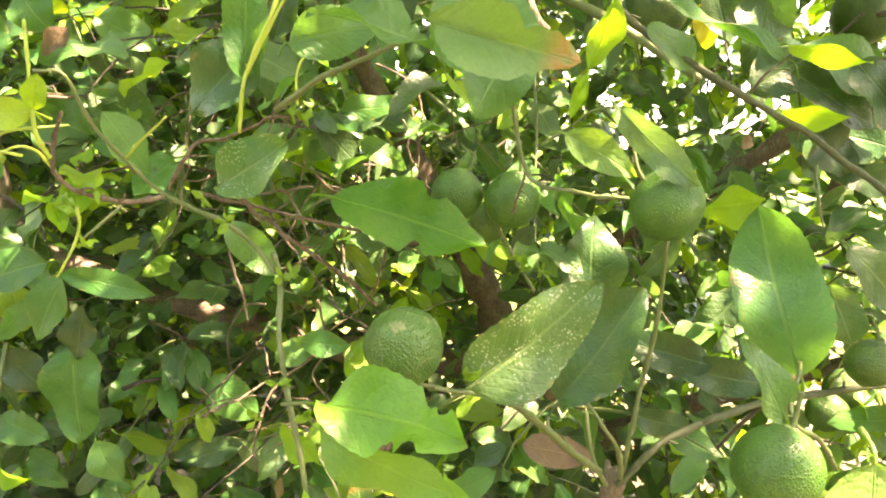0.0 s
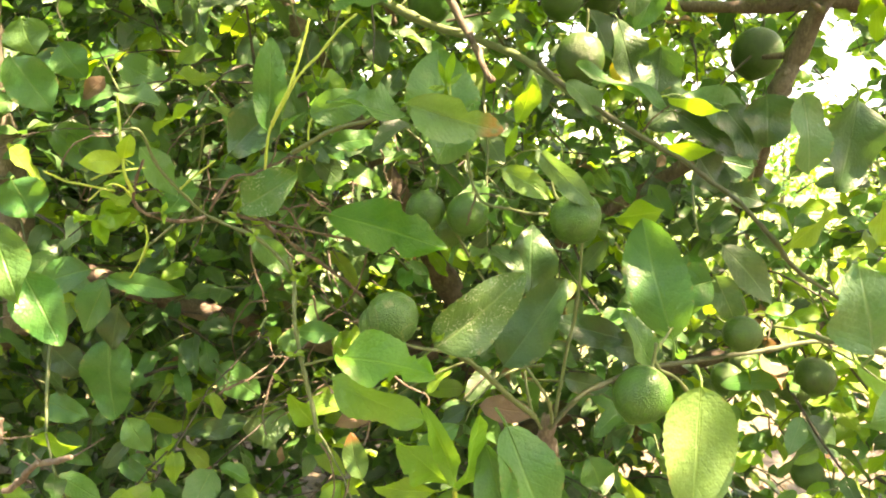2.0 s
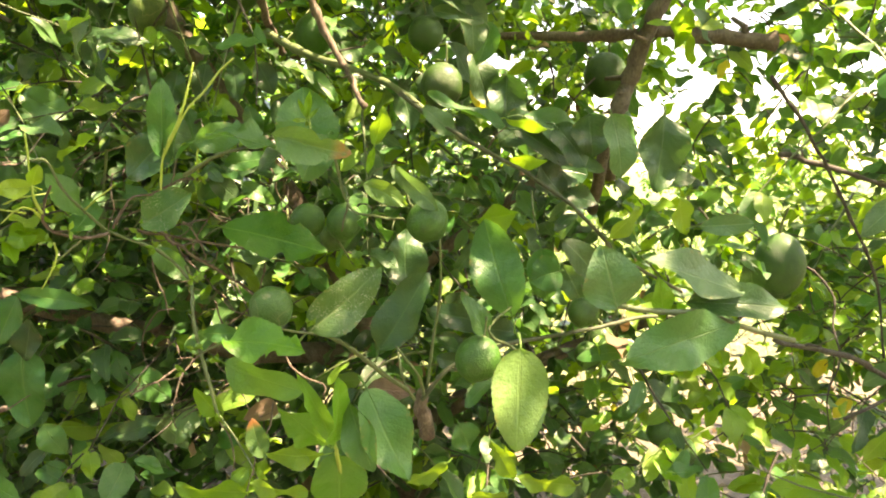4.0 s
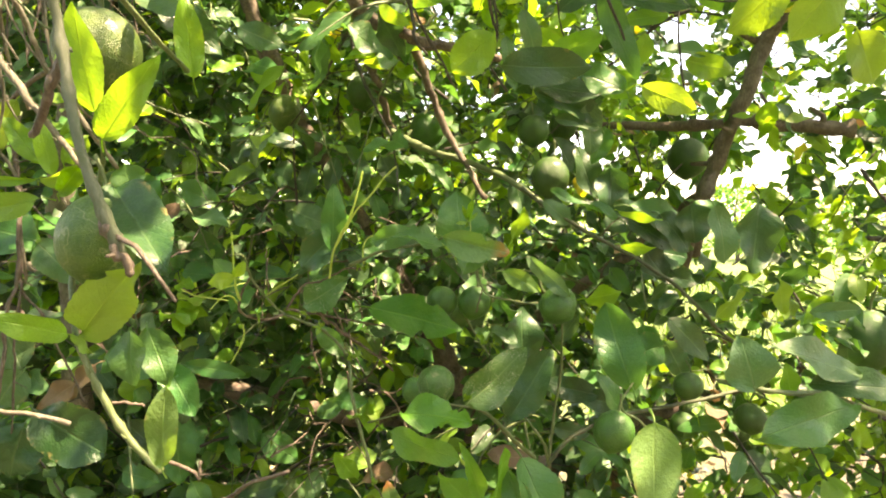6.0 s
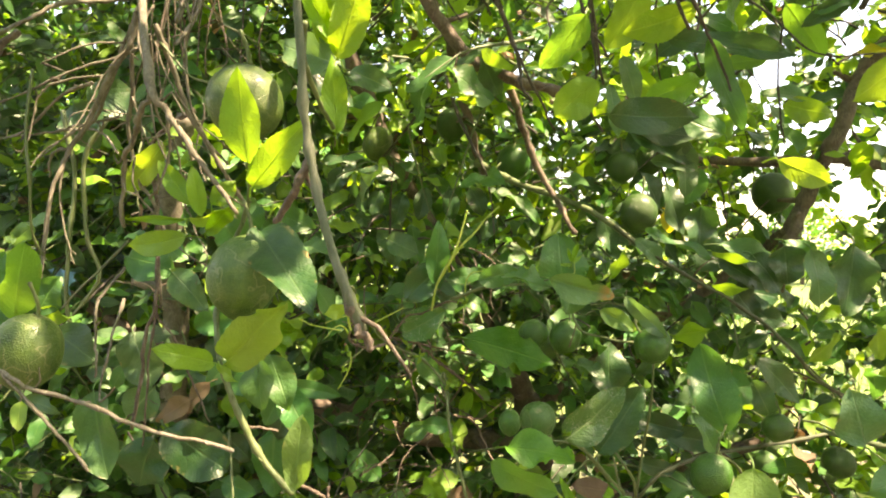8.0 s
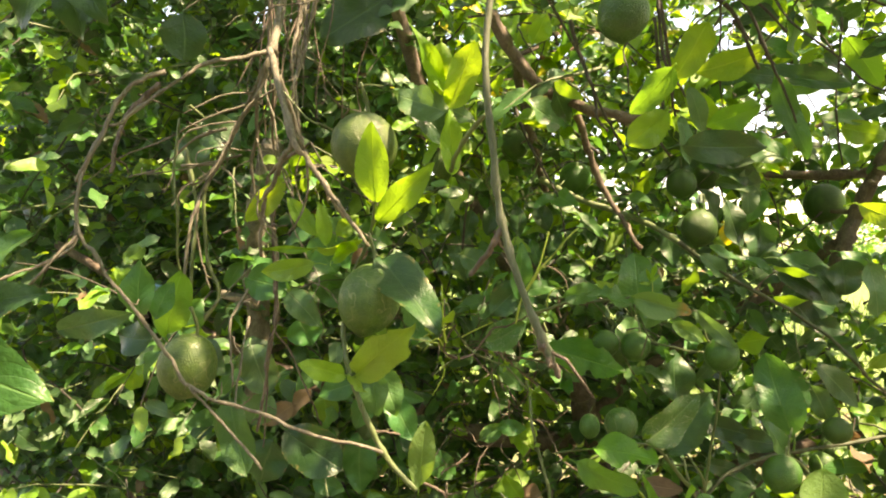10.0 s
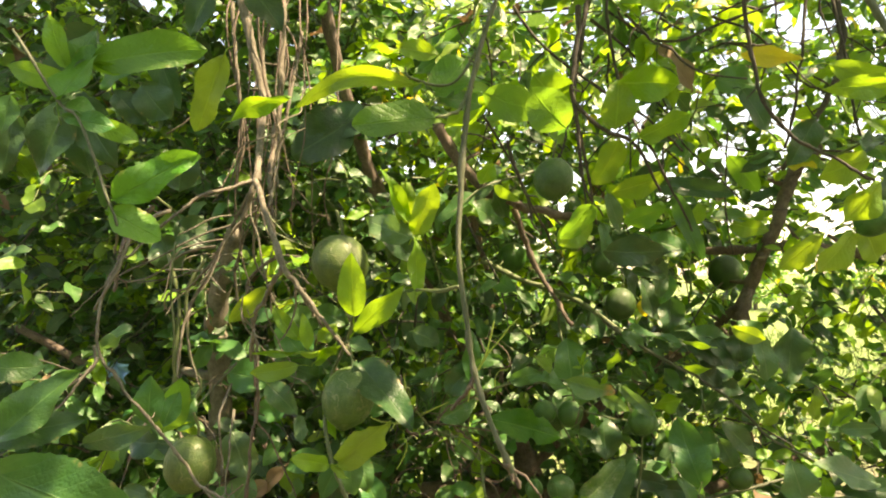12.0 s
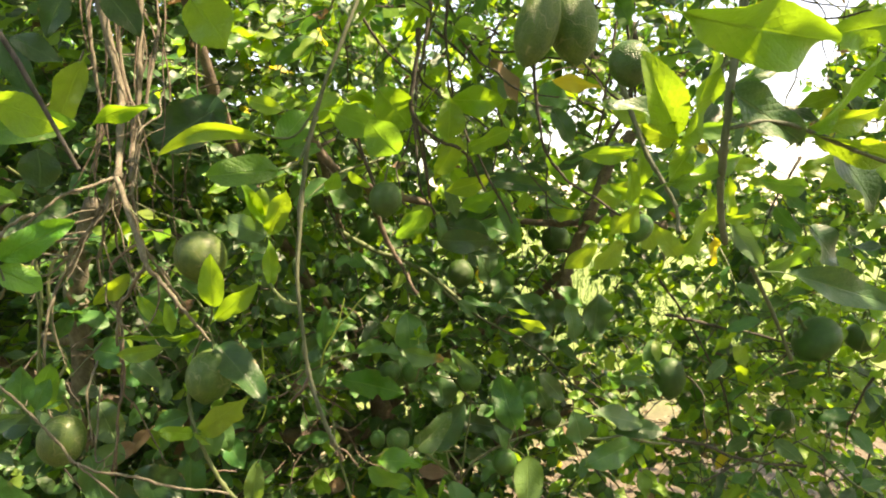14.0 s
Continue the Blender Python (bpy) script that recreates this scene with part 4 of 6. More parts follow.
leaf(branch_n, (0.438, 0.750, 1.175), (0.475, 0.750, 1.104), 0.0469, PALE, 10, 0.1)
leaf(branch_n, (0.401, 0.760, 1.204), (0.416, 0.760, 1.108), 0.0630, MID, 0, 0.1)
leaf(branch_n, (0.294, 0.700, 1.090), (0.192, 0.720, 1.113), 0.0448, DARK, 0, 0.1)
leaf(branch_n, (0.348, 0.700, 1.071), (0.257, 0.700, 1.088), 0.0441, DARK, 0, 0.1)
leaf(branch_n, (0.202, 0.660, 1.047), (0.267, 0.660, 1.034), 0.0316, DARK, 10, 0.1)
leaf(branch_n, (0.379, 0.700, 1.349), (0.421, 0.700, 1.300), 0.0583, DARK, 0, 0.1)
leaf(branch_n, (0.431, 0.740, 1.167), (0.377, 0.740, 1.150), 0.0656, MID, 0, 0.1)
leaf(branch_n, (0.415, 0.680, 1.226), (0.479, 0.660, 1.153), 0.0447, PALE, 10, 0.1)
leaf(branch_n, (0.287, 0.750, 1.256), (0.354, 0.740, 1.265), 0.0558, YOUNG, 0, 0.1)
# sunlit leaves at the open side
branch_o = twig([(0.371, 0.420, 1.174), (0.339, 0.300, 1.196), (0.354, 0.270, 1.197), (0.391, 0.280, 1.190), (0.436, 0.300, 1.185), (0.497, 0.320, 1.162), (0.593, 0.360, 1.131)], 0.0028, 0.0035, STEM, 'green twig with sunlit leaves')
leaf(branch_o, (0.316, 0.235, 1.207), (0.301, 0.233, 1.266), 0.0542, PALE, -10, 0.1)
leaf(branch_o, (0.491, 0.310, 1.202), (0.365, 0.290, 1.240), 0.0450, PALE, 25, -0.12)
leaf(branch_o, (0.428, 0.310, 1.194), (0.542, 0.300, 1.187), 0.0409, DARK, -20, 0.08)
leaf(branch_o, (0.470, 0.290, 1.172), (0.335, 0.250, 1.150), 0.0560, MID, 0, 0.1)
leaf(branch_o, (0.392, 0.290, 1.182), (0.381, 0.300, 1.225), 0.0223, YOUNG, 0, 0.1)
leaf(branch_o, (0.502, 0.420, 1.265), (0.564, 0.400, 1.269), 0.0255, PALE, 15, 0.1)
leaf(branch_o, (0.509, 0.600, 1.280), (0.459, 0.579, 1.230), 0.0378, YELLOWISH, 0, 0.1)
leaf(branch_o, (0.571, 0.600, 1.294), (0.596, 0.600, 1.234), 0.0339, YELLOWISH, 0, 0.1)
leaf(branch_o, (0.604, 0.450, 1.064), (0.570, 0.440, 1.109), 0.0265, YELLOWISH, 0, 0.1)
leaf(branch_o, (0.460, 0.600, 1.419), (0.481, 0.600, 1.324), 0.0524, PALE, 0, 0.1)
lime((0.547, 0.910, 0.966), 0.0288, 0.0288, (0, 0, 1), 'dark')
lime((0.654, 0.890, 0.958), 0.0286, 0.0286, (0, 0, 1), 'dark')
lime((0.746, 0.900, 0.753), 0.0330, 0.0330, (0, 0, 1), 'dark')
lime((0.711, 0.920, 0.787), 0.0289, 0.0289, (0, 0, 1), 'dark')
lime((0.875, 0.790, 1.156), 0.0460, 0.0604, (0, 0, 1), 'dark', 'dark elongated lime in shade')
# leaves of the low front shoot
branch_p = twig([(0.067, 0.500, 0.882), (0.049, 0.470, 0.974), (0.047, 0.450, 1.004), (0.031, 0.420, 1.062), (0.014, 0.420, 1.087)], 0.0031, 0.0018, SPRIG, 'low shoot with glossy leaves')
leaf(branch_p, (0.085, 0.350, 1.106), (0.128, 0.320, 1.013), 0.0556, MID, -15, 0.1)
leaf(branch_p, (0.065, 0.340, 1.097), (0.086, 0.320, 1.024), 0.0340, MID, 20, 0.1)
leaf(branch_p, (0.048, 0.380, 1.034), (0.060, 0.340, 1.132), 0.0285, FRESH, 25, 0.1)
leaf(branch_p, (0.047, 0.470, 0.984), (0.048, 0.440, 0.895), 0.0723, FRESH, 0, 0.1)
leaf(branch_p, (-0.088, 0.620, 0.871), (-0.180, 0.600, 0.897), 0.0461, YOUNG, 0, 0.1)
leaf(branch_p, (0.003, 0.580, 0.884), (-0.078, 0.580, 0.900), 0.0360, YOUNG, 0, 0.1)
leaf(branch_p, (0.032, 0.470, 0.984), (-0.035, 0.450, 1.000), 0.0268, YOUNG, 20, 0.15, bite=0.1)
leaf(branch_p, (0.039, 0.440, 1.007), (-0.013, 0.420, 1.075), 0.0377, FRESH, 10, 0.1, bite=0.3)
leaf(branch_p, (0.046, 0.420, 1.020), (0.013, 0.400, 1.121), 0.0224, FRESH, 10, 0.1, bite=0.3)
leaf(branch_p, (-0.066, 0.650, 0.909), (-0.082, 0.650, 0.971), 0.0336, REDTIP, 0, 0.1)
leaf(branch_p, (0.467, 0.760, 0.767), (0.358, 0.750, 0.794), 0.0417, YELLOWISH, 20, 0.1, bite=0.3)
leaf(branch_p, (0.309, 0.600, 0.868), (0.267, 0.600, 0.944), 0.0301, YOUNG, 0, 0.1, bite=0.3)
leaf(branch_p, (0.301, 0.600, 0.842), (0.244, 0.600, 0.845), 0.0351, YOUNG, 0, 0.1)
leaf(branch_p, (0.193, 0.500, 0.946), (0.139, 0.500, 0.911), 0.0278, YOUNG, 10, 0.1, bite=0.2)
leaf(branch_p, (0.226, 0.600, 0.962), (0.243, 0.600, 0.920), 0.0469, MID, 0, 0.1)
leaf(branch_p, (-0.135, 0.700, 0.962), (-0.168, 0.700, 1.014), 0.0332, YOUNG, 0, 0.1)
# leaves against the shaded interior
leaf(tree, (-0.423, 0.720, 1.161), (-0.462, 0.720, 1.085), 0.0483, MID, 0, 0.1)
leaf(tree, (-0.424, 0.720, 1.164), (-0.322, 0.720, 1.143), 0.0303, MID, 10, 0.1)
leaf(tree, (-0.462, 0.800, 1.058), (-0.460, 0.800, 0.928), 0.0747, MID, 0, 0.08)
leaf(tree, (-0.459, 0.750, 1.171), (-0.540, 0.750, 1.145), 0.0539, MID, 0, 0.1)
leaf(tree, (-0.535, 0.720, 0.933), (-0.468, 0.700, 0.922), 0.0416, YOUNG, 0, 0.1)
leaf(tree, (-0.497, 0.950, 1.486), (-0.414, 0.950, 1.447), 0.0538, MID, 0, 0.1)
leaf(tree, (-0.491, 0.900, 1.373), (-0.389, 0.900, 1.335), 0.0457, MID, 0, 0.1)
leaf(tree, (-0.538, 0.800, 1.135), (-0.534, 0.780, 1.068), 0.0559, YOUNG, 0, 0.1)
leaf(tree, (-0.435, 0.780, 1.115), (-0.452, 0.780, 1.043), 0.0415, DARK, 0, 0.1)
leaf(tree, (-0.557, 0.800, 1.048), (-0.506, 0.800, 0.998), 0.0501, DARK, 0, 0.1)
leaf(tree, (-0.440, 0.800, 0.932), (-0.409, 0.800, 0.876), 0.0437, MID, 0, 0.1)
leaf(tree, (-0.563, 0.800, 0.958), (-0.493, 0.780, 0.939), 0.0430, MID, 0, 0.1)
leaf(tree, (-0.330, 0.900, 0.985), (-0.262, 0.900, 0.929), 0.0579, MID, 0, 0.1)
leaf(tree, (-0.177, 0.800, 1.072), (-0.115, 0.800, 1.068), 0.0338, MID, 0, 0.1)
leaf(tree, (-0.211, 0.820, 1.039), (-0.160, 0.820, 1.071), 0.0362, MID, 0, 0.1)
leaf(tree, (-0.253, 0.850, 1.430), (-0.189, 0.850, 1.404), 0.0567, PALE, 0, 0.1)
leaf(tree, (-0.130, 0.800, 1.354), (-0.046, 0.800, 1.366), 0.0335, MID, 0, 0.1)
leaf(tree, (-0.485, 0.950, 0.873), (-0.345, 0.950, 0.857), 0.0550, YOUNG, 0, 0.1)
leaf(tree, (-0.103, 0.800, 1.322), (-0.048, 0.800, 1.290), 0.0298, MID, 0, 0.1)
leaf(tree, (-0.553, 0.750, 1.462), (-0.502, 0.750, 1.392), 0.0661, MID, 0, 0.1)
leaf(tree, (-0.506, 0.700, 1.502), (-0.492, 0.700, 1.459), 0.0578, MID, 0, 0.1)
leaf(tree, (-0.539, 0.850, 1.496), (-0.504, 0.850, 1.449), 0.0571, MID, 0, 0.1)
leaf(tree, (-0.338, 1.000, 1.480), (-0.301, 1.000, 1.475), 0.0284, PALE, 0, 0.1)
leaf(tree, (-0.592, 0.800, 1.293), (-0.564, 0.800, 1.238), 0.0791, MID, 0, 0.1)
leaf(tree, (-0.584, 0.900, 1.369), (-0.483, 0.900, 1.320), 0.0696, MID, 0, 0.1)
leaf(tree, (-0.481, 0.900, 1.381), (-0.396, 0.900, 1.331), 0.0662, MID, 0, 0.1)
# middle of the crown
leaf(tree, (-0.227, 0.950, 1.530), (-0.247, 0.940, 1.456), 0.0422, DARK, 0, 0.1)
leaf(tree, (-0.177, 0.950, 1.543), (-0.193, 0.940, 1.472), 0.0397, DARK, 0, 0.1)
leaf(tree, (-0.128, 0.930, 1.538), (-0.122, 0.920, 1.471), 0.0367, DARK, 0, 0.1)
leaf(tree, (-0.083, 0.920, 1.541), (-0.056, 0.910, 1.483), 0.0437, DARK, 0, 0.1)
leaf(tree, (-0.278, 0.970, 1.538), (-0.296, 0.960, 1.481), 0.0378, DARK, 0, 0.1)
leaf(tree, (-0.031, 0.920, 1.480), (-0.056, 0.910, 1.431), 0.0340, DARK, 0, 0.1)
leaf(tree, (0.101, 0.950, 1.549), (0.069, 0.940, 1.585), 0.0371, DARK, 0, 0.1)
leaf(tree, (-0.206, 0.900, 1.461), (-0.188, 0.890, 1.377), 0.0408, MID, 0, 0.1)
leaf(tree, (-0.358, 0.950, 1.586), (-0.375, 0.940, 1.529), 0.0423, DARK, 0, 0.1)
leaf(tree, (0.009, 0.900, 1.521), (0.061, 0.890, 1.467), 0.0311, MID, 0, 0.1)
leaf(tree, (-0.099, 0.880, 1.461), (-0.076, 0.870, 1.402), 0.0331, MID, 0, 0.1)
lime((-0.287, 1.000, 1.643), 0.0338, 0.0388, (0.2, 0, 1), 'pale', 'pale striped lime in a sun fleck')
lime((-0.123, 1.040, 1.695), 0.0347, 0.0373, (0, 0, 1), 'green')
lime((0.017, 1.000, 1.607), 0.0375, 0.0400, (0, 0, 1), 'green')
lime((0.217, 0.850, 1.581), 0.0314, 0.0314, (0, 0, 1), 'dark')
lime((-0.088, 0.070, 1.673), 0.0249, 0.0264, (0, 0, 1), 'dark', 'round dark green lime among bright backlit leaves')
lime((0.662, 1.130, 1.556), 0.0480, 0.0500, (0.2, 0, 1), 'dark')
lime((0.237, 0.800, 1.485), 0.0360, 0.0385, (0.2, 0, 1), 'dark')
lime((0.367, 0.120, 1.621), 0.0279, 0.0214, (-0.6, 0, 0.6), 'green')
lime((0.304, 0.950, 1.608), 0.0304, 0.0334, (0, 0, 1), 'dark')
lime((1.478, 0.700, 1.260), 0.0482, 0.0448, (0, 0, 1), 'dark')
lime((1.125, 0.620, 1.062), 0.0318, 0.0318, (0, 0, 1), 'dark')
lime((1.069, 0.450, 1.324), 0.0627, 0.0428, (-0.6, 0, 0.5), 'dark')
lime((-0.040, 0.500, 1.157), 0.0165, 0.0198, (0, 0, 1), 'green', 'small green lime beside a larger one')
lime((0.574, 0.920, 0.995), 0.0295, 0.0295, (0, 0, 1), 'dark')
lime((0.633, 0.800, 1.007), 0.0302, 0.0302, (0, 0, 1), 'dark')
leaf(tree, (-0.262, 0.950, 1.471), (-0.238, 0.930, 1.373), 0.0624, PALE, 0, 0.1)
leaf(tree, (0.028, 0.460, 1.358), (0.023, 0.460, 1.438), 0.0726, MID, 10, 0.1)
leaf(tree, (-0.094, 0.420, 1.371), (-0.037, 0.420, 1.383), 0.0302, MID, 20, 0.1)
leaf(tree, (0.304, 0.840, 1.494), (0.320, 0.840, 1.448), 0.0334, YELLOW, 0, 0.1)
leaf(tree, (0.080, 0.490, 1.662), (0.023, 0.480, 1.610), 0.0584, YOUNG, 10, 0.1)
leaf(tree, (0.091, 0.460, 1.649), (0.103, 0.450, 1.573), 0.0236, PALE, 0, 0.1)
leaf(tree, (0.206, 0.400, 1.697), (0.254, 0.400, 1.576), 0.0295, MID, 30, -0.12)
leaf(tree, (0.175, 0.360, 1.722), (0.085, 0.360, 1.692), 0.0451, YELLOWISH, 0, 0.1)
leaf(tree, (0.250, 0.600, 1.585), (0.256, 0.600, 1.504), 0.0455, PALE, 0, 0.1)
leaf(tree, (0.159, 0.600, 1.618), (0.273, 0.600, 1.597), 0.0546, DARK, 0, -0.1)
leaf(tree, (0.338, 0.750, 1.497), (0.338, 0.750, 1.404), 0.0726, DARK, 0, 0.1)
leaf(tree, (0.353, 0.700, 1.425), (0.483, 0.700, 1.386), 0.0517, PALE, 0, 0.1)
leaf(tree, (0.317, 0.720, 1.384), (0.387, 0.720, 1.425), 0.0607, DARK, 0, 0.1)
leaf(tree, (0.447, 0.660, 1.425), (0.457, 0.660, 1.358), 0.0672, DARK, 0, 0.1)
leaf(tree, (0.112, 0.030, 1.486), (0.153, 0.020, 1.468), 0.0217, YELLOWISH, 0, 0.1)
leaf(tree, (0.188, 0.500, 1.728), (0.377, 0.500, 1.704), 0.0379, DARK, 20, -0.1)
leaf(tree, (0.292, 0.550, 1.597), (0.214, 0.550, 1.631), 0.0520, MID, 0, 0.1)
leaf(tree, (0.270, 0.270, 1.904), (0.368, 0.260, 1.893), 0.0321, YELLOW, 15, -0.1)
leaf(tree, (0.599, 0.710, 1.432), (0.585, 0.700, 1.300), 0.0883, DARK, 0, 0.1)
leaf(tree, (0.512, 0.340, 1.625), (0.559, 0.340, 1.564), 0.0574, YELLOWISH, 0, 0.1)
leaf(tree, (-0.156, 0.200, 1.820), (-0.059, 0.200, 1.792), 0.0522, FRESH, 0, 0.1)
leaf(tree, (-0.060, 0.300, 1.878), (0.005, 0.300, 1.812), 0.0749, YOUNG, 0, 0.1)
leaf(tree, (-0.147, 0.200, 1.719), (-0.162, 0.200, 1.687), 0.0284, YOUNG, 0, 0.1)
leaf(tree, (0.075, 0.300, 1.864), (0.185, 0.300, 1.860), 0.0572, YOUNG, 0, 0.1)
leaf(tree, (0.300, 0.100, 1.827), (0.422, 0.100, 1.802), 0.0371, YOUNG, 10, 0.1)
leaf(tree, (0.293, 0.400, 1.900), (0.372, 0.400, 1.893), 0.0636, MID, 0, 0.1)
twig([(0.096, 0.380, 2.092), (0.088, 0.370, 1.985), (0.102, 0.350, 1.859), (0.151, 0.330, 1.738), (0.238, 0.400, 1.625)], 0.0034, 0.0018, TWIG, 'dark thin hanging twig')
twig([(0.070, 0.400, 2.099), (0.044, 0.380, 1.966), (0.024, 0.370, 1.881), (0.028, 0.360, 1.799), (0.057, 0.400, 1.695), (0.080, 0.450, 1.647)], 0.0043, 0.0018, TWIG, 'dark thin hanging twig')
twig([(-0.082, 0.400, 2.049), (-0.025, 0.420, 1.977), (0.066, 0.440, 1.913), (0.184, 0.460, 1.846), (0.270, 0.500, 1.790)], 0.0027, 0.0019, TWIG)
twig([(-0.125, 0.500, 1.878), (-0.060, 0.520, 1.773), (-0.009, 0.550, 1.676), (0.038, 0.600, 1.609)], 0.0026, 0.0017, TWIG)
twig([(0.129, 0.500, 2.068), (0.246, 0.500, 2.005), (0.376, 0.520, 2.053), (0.519, 0.550, 2.108)], 0.0030, 0.0024, TWIG)
twig([(0.545, 0.500, 2.149), (0.513, 0.480, 2.023), (0.492, 0.470, 1.927), (0.476, 0.500, 1.795)], 0.0035, 0.0026, TWIG)
twig([(0.099, -0.050, 1.888), (0.106, -0.050, 1.810), (0.116, -0.050, 1.745), (0.144, -0.050, 1.703), (0.187, -0.060, 1.673), (0.225, -0.070, 1.646)], 0.0024, 0.0016, TWIG, 'bare brown hanging twig')
# bright hanging shoot at the open side
leaf(tree, (-0.326, -0.200, 1.867), (-0.295, -0.220, 1.822), 0.0516, YOUNG, 0, 0.1)
leaf(tree, (-0.441, -0.400, 1.735), (-0.393, -0.400, 1.714), 0.0295, YOUNG, 0, 0.1)
# near hanging shoot with backlit leaves
shoot_r = twig([(0.085, -0.500, 1.832), (0.077, -0.500, 1.792), (0.071, -0.500, 1.756), (0.065, -0.500, 1.711), (0.069, -0.490, 1.675), (0.079, -0.480, 1.641), (0.085, -0.475, 1.627)], 0.0035, 0.0026, STEM_GREY, 'grey-green hanging shoot with backlit leaves')
leaf(shoot_r, (0.026, -0.500, 1.706), (-0.014, -0.500, 1.757), 0.0292, YOUNG, 5, 0.1, fold=0.3)
leaf(shoot_r, (0.028, -0.500, 1.700), (0.041, -0.500, 1.758), 0.0257, YOUNG, 10, 0.1, fold=0.3)
leaf(shoot_r, (0.025, -0.500, 1.716), (-0.031, -0.500, 1.730), 0.0181, PALE, 20, 0.1)
leaf(shoot_r, (0.031, -0.490, 1.704), (-0.001, -0.490, 1.713), 0.0171, YELLOWISH, 0, 0.1)
leaf(shoot_r, (0.036, -0.500, 1.697), (0.026, -0.500, 1.670), 0.0177, YOUNG, 0, 0.1)
leaf(shoot_r, (0.027, -0.490, 1.672), (0.068, -0.490, 1.680), 0.0124, FRESH, 0, 0.1)
leaf(shoot_r, (0.048, -0.400, 1.696), (0.060, -0.400, 1.654), 0.0137, YOUNG, 0, 0.1)
leaf(shoot_r, (0.067, -0.500, 1.739), (0.134, -0.500, 1.705), 0.0316, PALE, 15, 0.1)
leaf(shoot_r, (0.086, -0.480, 1.747), (0.131, -0.480, 1.765), 0.0104, MID, 20, 0.1)
leaf(shoot_r, (-0.027, -0.580, 1.765), (0.097, -0.570, 1.757), 0.0379, YOUNG, 10, 0.1)
leaf(shoot_r, (0.151, -0.560, 1.776), (0.101, -0.560, 1.765), 0.0258, YOUNG, 10, 0.1)
leaf(shoot_r, (0.140, -0.500, 1.711), (0.181, -0.500, 1.765), 0.0222, YOUNG, 15, 0.1)
leaf(shoot_r, (0.148, -0.500, 1.716), (0.218, -0.500, 1.733), 0.0199, YELLOWISH, 5, 0.1)
leaf(shoot_r, (0.141, -0.500, 1.709), (0.240, -0.500, 1.688), 0.0227, YELLOWISH, 20, 0.1)
leaf(shoot_r, (0.210, -0.450, 1.707), (0.263, -0.450, 1.652), 0.0449, DARK, 0, 0.1)
shoot_s = twig([(0.065, -0.500, 1.711), (0.102, -0.500, 1.718), (0.140, -0.500, 1.711), (0.174, -0.500, 1.700), (0.229, -0.500, 1.684)], 0.0016, 0.0016, STEM_GREY)
# second cluster of backlit leaves
shoot_s = twig([(0.193, -0.100, 1.862), (0.205, -0.120, 1.798), (0.211, -0.150, 1.735), (0.225, -0.170, 1.692), (0.239, -0.180, 1.659), (0.230, -0.200, 1.626)], 0.0039, 0.0023, STEM_GREY, 'dark green twig')
leaf(shoot_s, (0.236, -0.200, 1.599), (0.262, -0.200, 1.658), 0.0364, YOUNG, 0, 0.1)
leaf(shoot_s, (0.230, -0.200, 1.595), (0.192, -0.200, 1.632), 0.0249, YELLOWISH, 0, 0.1)
leaf(shoot_s, (0.279, -0.200, 1.624), (0.256, -0.200, 1.678), 0.0169, YOUNG, 0, 0.1)
leaf(shoot_s, (0.304, -0.200, 1.645), (0.286, -0.200, 1.690), 0.0184, YELLOWISH, 0, 0.1)
leaf(shoot_s, (0.281, -0.200, 1.619), (0.293, -0.200, 1.580), 0.0142, YELLOW, 0, 0.1)
leaf(shoot_s, (0.296, -0.200, 1.638), (0.344, -0.200, 1.651), 0.0143, YELLOWISH, 0, 0.1)
leaf(shoot_s, (0.207, -0.150, 1.730), (0.123, -0.150, 1.722), 0.0246, YOUNG, 10, 0.1)
leaf(shoot_s, (0.211, -0.150, 1.735), (0.222, -0.151, 1.676), 0.0287, YOUNG, 0, 0.1)
leaf(shoot_s, (0.217, -0.150, 1.736), (0.208, -0.140, 1.823), 0.0263, YOUNG, 10, 0.1)
leaf(shoot_s, (0.245, -0.160, 1.700), (0.266, -0.160, 1.742), 0.0348, YOUNG, 0, 0.1)
leaf(shoot_s, (0.220, -0.180, 1.665), (0.136, -0.180, 1.679), 0.0214, YOUNG, 10, 0.1)
leaf(shoot_s, (0.234, -0.150, 1.750), (0.396, -0.120, 1.773), 0.0169, FRESH, 10, 0.1)
leaf(shoot_s, (0.252, -0.160, 1.704), (0.378, -0.140, 1.726), 0.0256, FRESH, 10, 0.1)
leaf(tree, (0.311, 0.050, 1.691), (0.251, 0.050, 1.668), 0.0450, YELLOWISH, 0, 0.1)
leaf(tree, (0.325, 0.050, 1.661), (0.287, 0.050, 1.608), 0.0501, YELLOWISH, 0, 0.1)
leaf(tree, (0.276, 0.100, 1.598), (0.228, 0.100, 1.552), 0.0422, YELLOWISH, 0, 0.1)
leaf(tree, (0.322, 0.100, 1.601), (0.287, 0.100, 1.545), 0.0477, YELLOWISH, 0, 0.1)
leaf(tree, (0.448, 0.150, 1.707), (0.409, 0.150, 1.631), 0.0565, DARK, 0, 0.1)
leaf(tree, (0.342, 0.200, 1.777), (0.302, 0.200, 1.709), 0.0448, DARK, 0, 0.1)
leaf(tree, (0.285, 0.300, 1.852), (0.330, 0.300, 1.784), 0.0466, DARK, 0, 0.1)
leaf(tree, (0.071, 0.300, 1.788), (0.070, 0.300, 1.858), 0.0565, YOUNG, 0, 0.1)
leaf(tree, (0.112, 0.300, 1.775), (0.194, 0.300, 1.807), 0.0455, YOUNG, 10, 0.1)
